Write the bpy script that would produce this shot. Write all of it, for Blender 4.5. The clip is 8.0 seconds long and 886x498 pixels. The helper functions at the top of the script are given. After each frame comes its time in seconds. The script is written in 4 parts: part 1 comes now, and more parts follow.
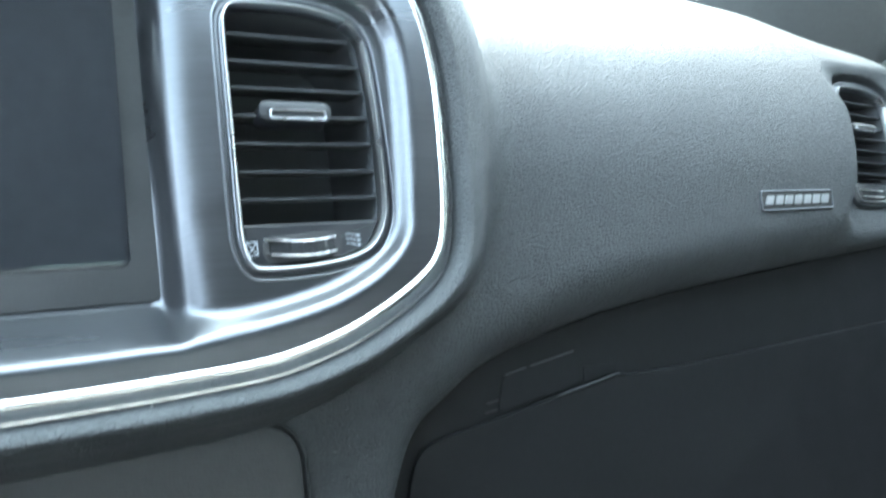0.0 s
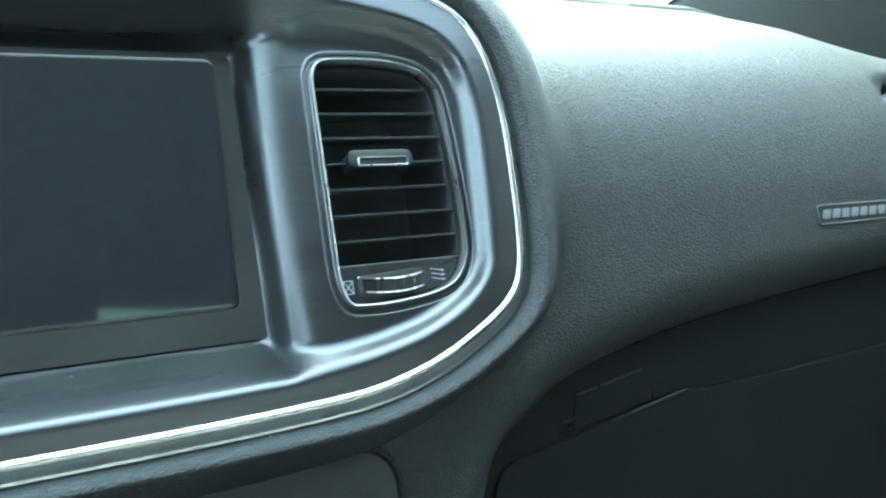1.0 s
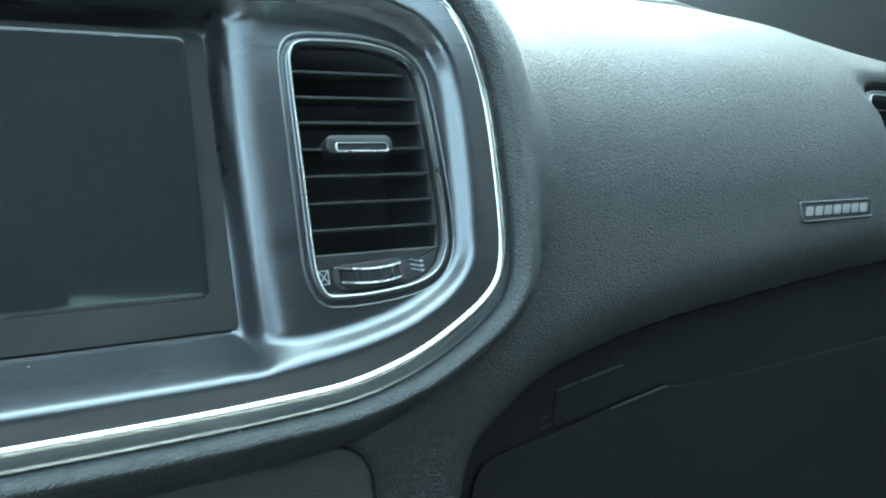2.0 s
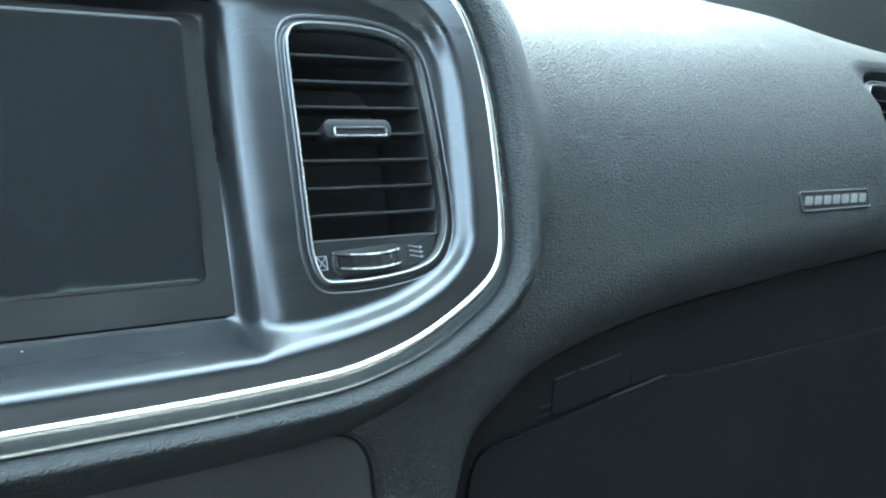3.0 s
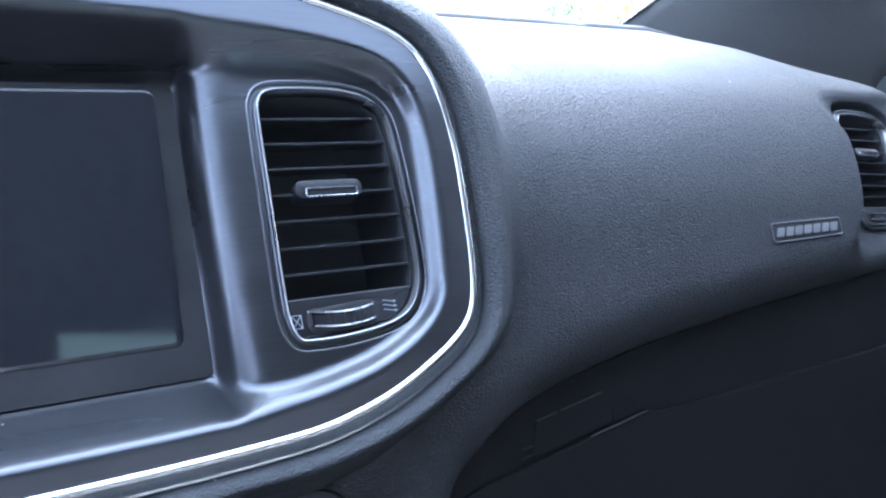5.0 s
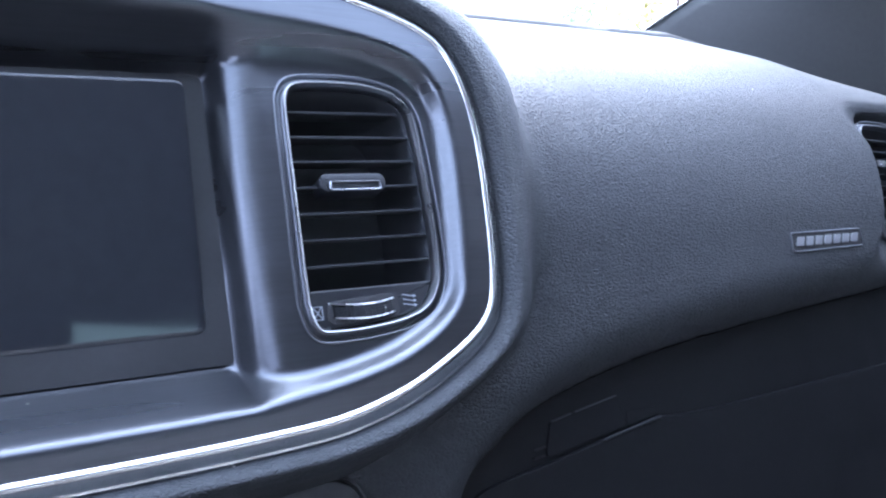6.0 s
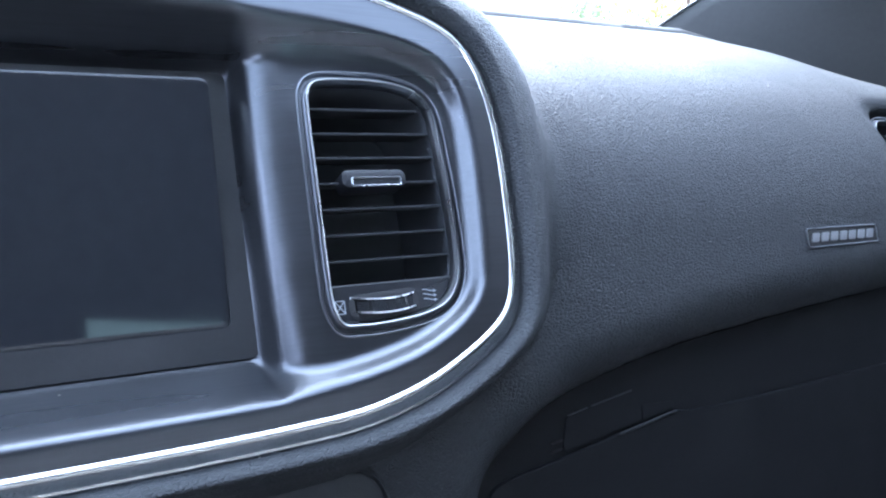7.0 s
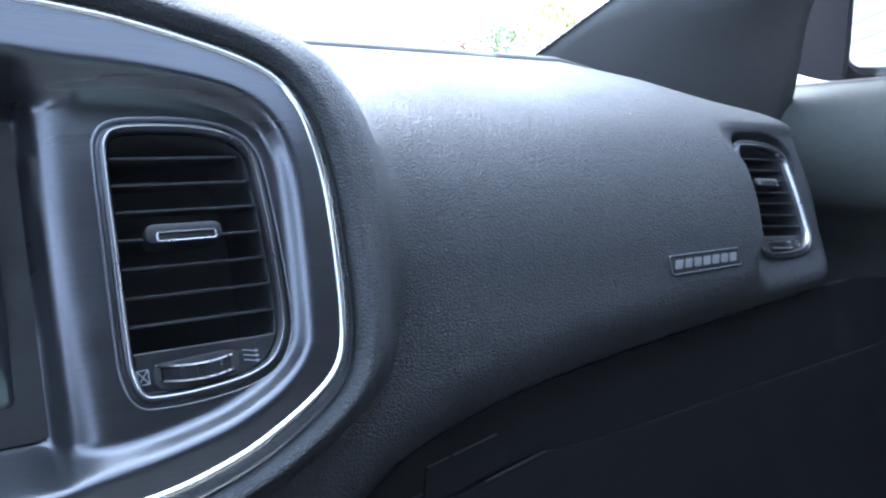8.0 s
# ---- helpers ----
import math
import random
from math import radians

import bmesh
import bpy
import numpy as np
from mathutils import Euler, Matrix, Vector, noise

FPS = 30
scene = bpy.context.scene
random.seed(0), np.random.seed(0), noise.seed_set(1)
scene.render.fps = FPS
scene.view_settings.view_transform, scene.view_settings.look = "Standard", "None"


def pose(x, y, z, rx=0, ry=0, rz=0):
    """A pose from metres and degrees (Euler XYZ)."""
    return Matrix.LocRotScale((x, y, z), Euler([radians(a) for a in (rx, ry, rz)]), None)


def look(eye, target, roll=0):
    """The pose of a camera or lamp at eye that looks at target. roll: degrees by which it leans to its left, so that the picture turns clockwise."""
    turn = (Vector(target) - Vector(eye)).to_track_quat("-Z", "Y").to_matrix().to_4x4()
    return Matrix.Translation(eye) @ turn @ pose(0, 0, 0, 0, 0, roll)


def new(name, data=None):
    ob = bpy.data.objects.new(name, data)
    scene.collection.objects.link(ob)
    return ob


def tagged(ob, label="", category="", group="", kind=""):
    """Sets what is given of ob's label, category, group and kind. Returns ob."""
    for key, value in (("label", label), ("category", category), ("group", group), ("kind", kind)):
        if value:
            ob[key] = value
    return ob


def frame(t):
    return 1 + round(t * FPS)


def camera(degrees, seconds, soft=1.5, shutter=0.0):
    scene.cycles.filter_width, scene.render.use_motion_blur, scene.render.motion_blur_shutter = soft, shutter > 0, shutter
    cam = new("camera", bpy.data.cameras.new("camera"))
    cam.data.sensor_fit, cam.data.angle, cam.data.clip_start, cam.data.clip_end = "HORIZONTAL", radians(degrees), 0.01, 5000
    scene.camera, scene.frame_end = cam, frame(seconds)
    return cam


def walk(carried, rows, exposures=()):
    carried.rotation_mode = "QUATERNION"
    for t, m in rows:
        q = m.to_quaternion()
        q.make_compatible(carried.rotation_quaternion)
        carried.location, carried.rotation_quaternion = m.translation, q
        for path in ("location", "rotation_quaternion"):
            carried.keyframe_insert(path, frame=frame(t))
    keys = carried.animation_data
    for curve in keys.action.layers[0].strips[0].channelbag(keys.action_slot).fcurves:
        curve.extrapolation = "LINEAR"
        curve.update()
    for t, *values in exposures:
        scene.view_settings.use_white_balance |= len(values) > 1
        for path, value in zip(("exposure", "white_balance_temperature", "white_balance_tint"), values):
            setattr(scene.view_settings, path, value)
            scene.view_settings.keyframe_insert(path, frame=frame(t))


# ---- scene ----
cam = camera(62.0, 8.0, soft=2.15, shutter=0.5)
PATH = [
    (0, (-0.0728, -0.2785, 0.0686), (0.4158, 0.5700, -0.1343), 2.91),
    (0.3, (-0.0737, -0.2797, 0.0794), (0.4234, 0.5747, -0.0895), 0.66),
    (0.5, (-0.0753, -0.2805, 0.0871), (0.4094, 0.5779, -0.0811), -1.23),
    (0.8, (-0.0815, -0.2814, 0.0826), (0.4041, 0.5848, -0.1229), -0.53),
    (1, (-0.0993, -0.2871, 0.0801), (0.3459, 0.5894, -0.1035), 0.04),
    (1.2, (-0.1009, -0.2850, 0.0802), (0.3481, 0.5879, -0.1235), 0.96),
    (2.3, (-0.0917, -0.2755, 0.0758), (0.3859, 0.5793, -0.1141), 1.26),
    (2.5, (-0.0905, -0.2739, 0.0752), (0.3941, 0.5778, -0.1241), 1.56),
    (3, (-0.0953, -0.2748, 0.0732), (0.3798, 0.5818, -0.1278), 1.51),
    (3.5, (-0.0925, -0.2815, 0.0835), (0.3836, 0.5799, -0.0933), 0.44),
    (4, (-0.0876, -0.2872, 0.0901), (0.3862, 0.5785, -0.0716), -1.62),
    (4.2, (-0.0875, -0.2862, 0.0863), (0.4006, 0.5776, -0.0815), -0.88),
    (5.3, (-0.0891, -0.2853, 0.0859), (0.3898, 0.5729, -0.0774), -0.51),
    (5.5, (-0.0836, -0.2835, 0.0809), (0.4044, 0.5720, -0.0925), 0.39),
    (6, (-0.0935, -0.2858, 0.0834), (0.3746, 0.5832, -0.0770), 0.93),
    (6.5, (-0.1004, -0.2906, 0.0846), (0.3518, 0.5878, -0.0702), 0.31),
    (7, (-0.0999, -0.2870, 0.0834), (0.3574, 0.5868, -0.0819), 0.85),
    (7.2, (-0.0848, -0.2887, 0.0864), (0.3882, 0.5691, -0.0774), 0.35),
    (7.5, (-0.0586, -0.2900, 0.0924), (0.4754, 0.5425, -0.0551), -0.21),
    (7.7, (-0.0480, -0.2906, 0.0948), (0.5116, 0.5408, -0.0556), -1.04),
    (8, (-0.0502, -0.2904, 0.0913), (0.4935, 0.5383, -0.0412), -0.91),
]

EXPOSURES = [(0.0, 5.98, 5780, -4), (0.5, 5.71, 5780, -6), (1.0, 5.28, 5580, -18), (2.5, 5.17, 5480, -13), (3.0, 5.32, 5580, -9), (3.5, 5.62, 5530, -22), (4.0, 5.40, 5430, -26),
             (5.5, 4.98, 5080, 28), (6.0, 5.10, 5180, 19), (6.5, 5.11, 5130, 16), (7.0, 5.03, 5180, 13), (7.5, 5.18, 5380, 14), (8.0, 4.63, 5180, 12)]
walk(cam, [(t, look(eye, target, roll)) for t, eye, target, roll in PATH], EXPOSURES)

# ---- world, sun, exposure ----
world = bpy.data.worlds.new("daylight")
scene.world = world
world.use_nodes = True
wn = world.node_tree
sky = wn.nodes.new("ShaderNodeTexSky")
sky.sky_type = "NISHITA"
sky.sun_disc = False
SUN_ELEV, SUN_AZ = 46.0, 0.0     # degrees; azimuth from straight ahead, positive to the left
sky.sun_elevation = radians(SUN_ELEV)
sky.sun_rotation = radians(-SUN_AZ)
sky.air_density, sky.dust_density, sky.ozone_density = 0.8, 4.0, 0.8
haze = wn.nodes.new("ShaderNodeHueSaturation")     # thin white cloud takes most of the blue
haze.inputs["Saturation"].default_value = 0.35
wn.links.new(sky.outputs["Color"], haze.inputs["Color"])
wn.links.new(haze.outputs["Color"], wn.nodes["Background"].inputs["Color"])
wn.nodes["Background"].inputs["Strength"].default_value = 0.105
sun = new("sun", bpy.data.lights.new("sun", "SUN"))
sun.data.energy, sun.data.angle, sun.data.color = 0.6, radians(20), (1.0, 0.92, 0.80)
ca, sa = math.cos(radians(SUN_ELEV)), math.sin(radians(SUN_ELEV))
sun.matrix_world = look((-10 * ca * math.sin(radians(SUN_AZ)), 10 * ca * math.cos(radians(SUN_AZ)), 10 * sa), (0, 0, 0))


# ---- materials ----
def material(name, colour, rough=0.5, metal=0.0, spec=0.5, var=0.12, scale=30.0, bump=0.0, bump_scale=300.0,
             cells=False, stretch=(1, 1, 1), rough_var=0.1, coat=0.0):
    """A surface with colour and gloss variation at two scales, and fine relief in object space (metres)."""
    m = bpy.data.materials.new(name)
    m.use_nodes = True
    nt = m.node_tree
    b = nt.nodes["Principled BSDF"]
    b.inputs["Metallic"].default_value = metal
    b.inputs["Specular IOR Level"].default_value = spec
    b.inputs["Coat Weight"].default_value = coat
    tc = nt.nodes.new("ShaderNodeTexCoord")
    mp = nt.nodes.new("ShaderNodeMapping")
    mp.inputs["Scale"].default_value = stretch
    nt.links.new(tc.outputs["Object"], mp.inputs["Vector"])
    big, fine = nt.nodes.new("ShaderNodeTexNoise"), nt.nodes.new("ShaderNodeTexNoise")
    big.inputs["Scale"].default_value, fine.inputs["Scale"].default_value = scale, scale * 14
    for n in (big, fine):
        nt.links.new(mp.outputs["Vector"], n.inputs["Vector"])
    add = nt.nodes.new("ShaderNodeMath")
    add.operation = "ADD"
    nt.links.new(big.outputs["Fac"], add.inputs[0])
    nt.links.new(fine.outputs["Fac"], add.inputs[1])
    ramp = nt.nodes.new("ShaderNodeMapRange")
    ramp.inputs["From Min"].default_value, ramp.inputs["From Max"].default_value = 0.6, 1.4
    ramp.inputs["To Min"].default_value, ramp.inputs["To Max"].default_value = 1 - var, 1 + var
    nt.links.new(add.outputs[0], ramp.inputs["Value"])
    mul = nt.nodes.new("ShaderNodeVectorMath")
    mul.operation = "MULTIPLY"
    mul.inputs[0].default_value = colour
    nt.links.new(ramp.outputs[0], mul.inputs[1])
    nt.links.new(mul.outputs[0], b.inputs["Base Color"])
    rr = nt.nodes.new("ShaderNodeMapRange")
    rr.inputs["From Min"].default_value, rr.inputs["From Max"].default_value = 0.3, 0.7
    rr.inputs["To Min"].default_value, rr.inputs["To Max"].default_value = max(0.02, rough - rough_var), min(1, rough + rough_var)
    nt.links.new(big.outputs["Fac"], rr.inputs["Value"])
    nt.links.new(rr.outputs[0], b.inputs["Roughness"])
    if bump:
        bp = nt.nodes.new("ShaderNodeBump")
        bp.inputs["Strength"].default_value = bump
        bp.inputs["Distance"].default_value = 0.0006
        if cells:
            warp = nt.nodes.new("ShaderNodeTexNoise")
            warp.inputs["Scale"].default_value = bump_scale * 0.8
            mix = nt.nodes.new("ShaderNodeVectorMath")
            mix.operation = "MULTIPLY_ADD"
            mix.inputs[1].default_value = (1.1 / bump_scale,) * 3
            nt.links.new(mp.outputs["Vector"], warp.inputs["Vector"])
            nt.links.new(warp.outputs["Color"], mix.inputs[0])
            nt.links.new(mp.outputs["Vector"], mix.inputs[2])
            # plump uneven cells between thin creases, with small pits on top
            t = nt.nodes.new("ShaderNodeTexVoronoi")
            t.feature = "DISTANCE_TO_EDGE"
            t.inputs["Scale"].default_value = bump_scale
            nt.links.new(mix.outputs[0], t.inputs["Vector"])
            cl = nt.nodes.new("ShaderNodeMapRange")
            cl.interpolation_type = "SMOOTHSTEP"
            cl.inputs["From Max"].default_value = 0.22
            nt.links.new(t.outputs["Distance"], cl.inputs["Value"])
            pit = nt.nodes.new("ShaderNodeTexNoise")
            pit.inputs["Scale"].default_value = bump_scale * 2.2
            nt.links.new(mp.outputs["Vector"], pit.inputs["Vector"])
            rise = nt.nodes.new("ShaderNodeMath")
            rise.operation = "MULTIPLY_ADD"
            rise.inputs[1].default_value = -0.7
            nt.links.new(pit.outputs["Fac"], rise.inputs[0])
            nt.links.new(cl.outputs[0], rise.inputs[2])
            nt.links.new(rise.outputs[0], bp.inputs["Height"])
        else:
            t = nt.nodes.new("ShaderNodeTexNoise")
            t.inputs["Scale"].default_value = bump_scale
            nt.links.new(mp.outputs["Vector"], t.inputs["Vector"])
            nt.links.new(t.outputs["Fac"], bp.inputs["Height"])
        nt.links.new(bp.outputs["Normal"], b.inputs["Normal"])
    return m


def leaf_material(name, colour):
    """A leaf that lets part of the daylight through."""
    m = material(name, colour, 0.55, var=0.4, scale=3)
    nt = m.node_tree
    thin, mix = nt.nodes.new("ShaderNodeBsdfTranslucent"), nt.nodes.new("ShaderNodeMixShader")
    thin.inputs["Color"].default_value = (*[min(1, c * 2.2) for c in colour], 1)
    mix.inputs[0].default_value = 0.12
    nt.links.new(nt.nodes["Principled BSDF"].outputs[0], mix.inputs[1])
    nt.links.new(thin.outputs[0], mix.inputs[2])
    nt.links.new(mix.outputs[0], nt.nodes["Material Output"].inputs["Surface"])
    return m


def glass_material(name, tint):
    """A thin clear pane: mostly see-through, with a mirror film by Fresnel."""
    m = bpy.data.materials.new(name)
    m.use_nodes = True
    nt = m.node_tree
    nt.nodes.clear()
    out = nt.nodes.new("ShaderNodeOutputMaterial")
    tr, gl = nt.nodes.new("ShaderNodeBsdfTransparent"), nt.nodes.new("ShaderNodeBsdfGlossy")
    tr.inputs["Color"].default_value = (*tint, 1)
    gl.inputs["Roughness"].default_value = 0.01
    lw, mx = nt.nodes.new("ShaderNodeLayerWeight"), nt.nodes.new("ShaderNodeMixShader")
    pw, sc = nt.nodes.new("ShaderNodeMath"), nt.nodes.new("ShaderNodeMath")
    pw.operation, sc.operation = "POWER", "MULTIPLY_ADD"
    lw.inputs["Blend"].default_value = 0.5
    pw.inputs[1].default_value, sc.inputs[1].default_value, sc.inputs[2].default_value = 5.0, 0.6, 0.025
    nt.links.new(lw.outputs["Facing"], pw.inputs[0])
    nt.links.new(pw.outputs[0], sc.inputs[0])
    nt.links.new(sc.outputs[0], mx.inputs[0])
    nt.links.new(tr.outputs[0], mx.inputs[1])
    nt.links.new(gl.outputs[0], mx.inputs[2])
    nt.links.new(mx.outputs[0], out.inputs["Surface"])
    return m


VINYL = material("soft_vinyl", (0.044, 0.047, 0.051), 0.62, spec=0.2, var=0.12, scale=12, bump=0.72, bump_scale=450, cells=True, stretch=(0.8, 1.0, 1.1))
HARD = material("hard_plastic", (0.03, 0.032, 0.035), 0.55, var=0.12, scale=20, bump=0.35, bump_scale=900)
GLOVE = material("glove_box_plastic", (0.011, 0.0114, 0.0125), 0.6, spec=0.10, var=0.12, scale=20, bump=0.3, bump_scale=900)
GUN = material("brushed_gunmetal", (0.088, 0.092, 0.102), 0.31, metal=0.9, var=0.1, scale=22, bump=0.06, bump_scale=500, stretch=(0.12, 1, 3.0), rough_var=0.05)
CHROME = material("satin_chrome", (0.60, 0.60, 0.60), 0.19, metal=1.0, var=0.05, scale=30, bump=0.02, bump_scale=400, rough_var=0.05)
SATIN = material("satin_silver", (0.36, 0.365, 0.375), 0.30, metal=1.0, var=0.05, scale=30, rough_var=0.05)
EDGING = material("wheel_edging", (0.88, 0.88, 0.88), 0.32, metal=1.0, var=0.05, scale=60)
CHROME_DARK = material("dark_chrome", (0.36, 0.37, 0.4), 0.25, metal=1.0, var=0.08, scale=40, rough_var=0.06)
LETTER = material("badge_silver", (0.26, 0.27, 0.285), 0.45, metal=0.6, var=0.06, scale=60)
GUN_RING = material("ring_grey", (0.16, 0.165, 0.18), 0.34, metal=1.0, var=0.08, scale=40, rough_var=0.05)
RIM = material("dull_silver", (0.22, 0.23, 0.25), 0.35, metal=1.0, var=0.1, scale=60)
BLACK = material("black_plastic", (0.012, 0.013, 0.016), 0.4, var=0.15, scale=40, bump=0.15, bump_scale=900)
# vane and duct greys lifted above black plastic, standing in for haze
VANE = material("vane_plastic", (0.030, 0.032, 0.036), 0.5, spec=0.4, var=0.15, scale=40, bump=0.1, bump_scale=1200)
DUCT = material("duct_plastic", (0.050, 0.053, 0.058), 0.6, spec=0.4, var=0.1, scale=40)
FRAME = material("screen_frame_plastic", (0.028, 0.029, 0.031), 0.42, spec=0.35, var=0.12, scale=30, bump=0.12, bump_scale=900)
SCREEN = material("screen_glass", (0.020, 0.022, 0.026), 0.06, spec=0.6, var=0.1, scale=10, rough_var=0.03)
DUST = material("pale_dust", (0.30, 0.29, 0.27), 0.9, var=0.2, scale=900)
INK = material("printed_grey", (0.42, 0.45, 0.5), 0.5, var=0.05, scale=200)
RUBBER = material("black_rubber", (0.02, 0.02, 0.022), 0.7, var=0.1, scale=60, bump=0.2, bump_scale=600)
PILLAR = material("pillar_trim", (0.040, 0.041, 0.041), 0.65, spec=0.2, var=0.08, scale=15, bump=0.25, bump_scale=1100)
DOOR = material("door_vinyl", (0.042, 0.047, 0.044), 0.75, spec=0.2, var=0.1, scale=12, bump=0.35, bump_scale=560, cells=True)
LINER = material("headliner_cloth", (0.34, 0.335, 0.325), 0.9, var=0.06, scale=30, bump=0.3, bump_scale=800)
CARPET = material("carpet", (0.012, 0.012, 0.013), 0.95, var=0.2, scale=60, bump=0.6, bump_scale=700)
CABIN = material("dark_cabin_trim", (0.05, 0.05, 0.052), 0.7, var=0.1, scale=12, bump=0.2, bump_scale=600)
PAINT = material("black_paint", (0.01, 0.01, 0.012), 0.2, coat=0.5, var=0.1, scale=8)
SAIL = material("sail_plastic", (0.010, 0.010, 0.012), 0.6, spec=0.08, var=0.15, scale=30, bump=0.1, bump_scale=900)
MIRROR = material("mirror_silver", (0.92, 0.93, 0.94), 0.02, metal=1.0, var=0.01, rough_var=0.01)
ASPHALT = material("asphalt", (0.10, 0.10, 0.10), 0.9, var=0.25, scale=2, bump=0.5, bump_scale=60)
SIDING = material("white_siding", (0.8, 0.79, 0.78), 0.6, var=0.04, scale=3)
LEAF = leaf_material("leaf_green", (0.12, 0.15, 0.08))
LEAF_GOLD = leaf_material("leaf_gold", (0.26, 0.23, 0.09))
LEAF_RED = leaf_material("leaf_russet", (0.20, 0.12, 0.08))
BARK = material("bark", (0.16, 0.11, 0.08), 0.9, var=0.3, scale=8, bump=0.5, bump_scale=40)
WINDSHIELD_GLASS = glass_material("windshield_glass", (0.93, 0.96, 0.95))
TINTED = glass_material("tinted_glass", (0.44, 0.50, 0.45))
SIDE_GLASS = glass_material("side_glass", (0.63, 0.645, 0.635))

# ---- building helpers ----
RECLINE = 24.0
CENTRE = -0.13                      # the car's middle line
STACK = Matrix.Rotation(radians(-RECLINE), 4, "X")   # u across, v into the dash, w up the reclined face
FLAT = Matrix.Identity(4)


def thing(name, origin, label, category, frame_m=STACK, group="", kind=""):
    ob = new(name)
    ob.empty_display_size = 0.02
    ob.matrix_world = frame_m @ Matrix.Translation(origin)
    ob["o"] = list(origin)
    return tagged(ob, label, category, group, kind)


def root_of(ob):
    while ob.parent:
        ob = ob.parent
    return ob


def mesh_of(name, verts, faces, mat, sharp=35.0):
    me = bpy.data.meshes.new(name)
    me.from_pydata([tuple(v) for v in verts], [], [tuple(f) for f in faces])
    me.validate()
    bm = bmesh.new()
    bm.from_mesh(me)
    bmesh.ops.recalc_face_normals(bm, faces=bm.faces)
    bm.to_mesh(me)
    bm.free()
    me.shade_smooth()
    me.set_sharp_from_angle(angle=radians(sharp))
    me.materials.append(mat)
    return me


def part(name, me, parent, label=""):
    o = root_of(parent)["o"]
    me.transform(Matrix.Translation((-o[0], -o[1], -o[2])))
    ob = new(name, me)
    ob.parent = parent
    return tagged(ob, label)


def single(name, me, label, category, kind="", frame_m=FLAT, group=""):
    ob = new(name, me)
    ob.matrix_world = frame_m
    return tagged(ob, label, category, group, kind)


def catmull(points, n, closed=False):
    """A smooth curve through the points, n steps for each span."""
    p = [np.array(q, float) for q in points]
    if closed:
        p = [p[-1]] + p + [p[0], p[1]]
    else:
        p = [2 * p[0] - p[1]] + p + [2 * p[-1] - p[-2]]
    out = []
    for i in range(1, len(p) - 2):
        a, b, c, d = p[i - 1:i + 3]
        for k in range(n):
            t = k / n
            out.append(0.5 * (2 * b + (c - a) * t + (2 * a - 5 * b + 4 * c - d) * t * t + (3 * b - a - 3 * c + d) * t ** 3))
    if not closed:
        out.append(p[-2])
    return np.array(out)


def rounded(corners, seg=8):
    """A closed outline from corners (x, y, radius), counter-clockwise."""
    out, n = [], len(corners)
    for i in range(n):
        c = np.array(corners[i][:2], float)
        a = np.array(corners[i - 1][:2], float) - c
        b = np.array(corners[(i + 1) % n][:2], float) - c
        a, b, r = a / np.linalg.norm(a), b / np.linalg.norm(b), corners[i][2]
        half = math.acos(np.clip(a @ b, -1, 1)) / 2
        k = r / math.tan(half)
        for j in range(seg + 1):
            t = j / seg
            out.append((1 - t) ** 2 * (c + a * k) + 2 * t * (1 - t) * (c + (a + b) * k * 0.12) + t * t * (c + b * k))
    return np.array(out)


def outward(curve, closed=True):
    """Unit normals to the right of a counter-clockwise curve."""
    if closed:
        d = np.roll(curve, -1, 0) - np.roll(curve, 1, 0)
    else:
        d = np.gradient(curve, axis=0)
    d /= np.linalg.norm(d, axis=1)[:, None] + 1e-12
    return np.stack([d[:, 1], -d[:, 0]], 1)


def swept(curve, profile, closed=True, tube=False):
    """Faces swept along a curve in (u, w); profile rows are (offset outward, v)."""
    nrm, n, k = outward(curve, closed), len(curve), len(profile)
    verts = []
    for i in range(n):
        for off, v in profile:
            q = curve[i] + nrm[i] * off
            verts.append((q[0], v, q[1]))
    faces = []
    for i in range(n if closed else n - 1):
        j = (i + 1) % n
        for m in range(k if tube else k - 1):
            m2 = (m + 1) % k
            faces.append((i * k + m, j * k + m, j * k + m2, i * k + m2))
    return verts, faces


def prism(points, x0, x1):
    """A plate with its outline in (y, z), from x0 to x1."""
    n = len(points)
    v = [(x0, y, z) for y, z in points] + [(x1, y, z) for y, z in points]
    return v, [tuple(range(n)), tuple(reversed(range(n, 2 * n)))] + [(i, (i + 1) % n, n + (i + 1) % n, n + i) for i in range(n)]


def slab(curve, front, back, bevel=0.0006):
    """A plate with the outline curve in (u, w), from v = front to v = back, with a bevelled front edge."""
    v, f = swept(curve, [(-bevel * 6, front), (-bevel, front), (-bevel * 0.3, front + bevel * 0.3), (0, front + bevel), (0, back)])
    n = len(curve)
    f.append(tuple(i * 5 for i in range(n)))
    f.append(tuple(i * 5 + 4 for i in reversed(range(n))))
    return v, f


def box(x0, x1, y0, y1, z0, z1, bevel=0.0):
    bm = bmesh.new()
    bmesh.ops.create_cube(bm, size=1)
    for q in bm.verts:
        q.co = ((x0 + x1) / 2 + q.co.x * (x1 - x0), (y0 + y1) / 2 + q.co.y * (y1 - y0), (z0 + z1) / 2 + q.co.z * (z1 - z0))
    if bevel:
        bmesh.ops.bevel(bm, geom=bm.edges[:], offset=bevel, segments=2, affect="EDGES", profile=0.6)
    v = [tuple(q.co) for q in bm.verts]
    bm.verts.index_update()
    f = [[q.index for q in fc.verts] for fc in bm.faces]
    bm.free()
    return v, f


def join(*pieces):
    verts, faces = [], []
    for v, f in pieces:
        k = len(verts)
        verts += list(v)
        faces += [[i + k for i in fc] for fc in f]
    return verts, faces


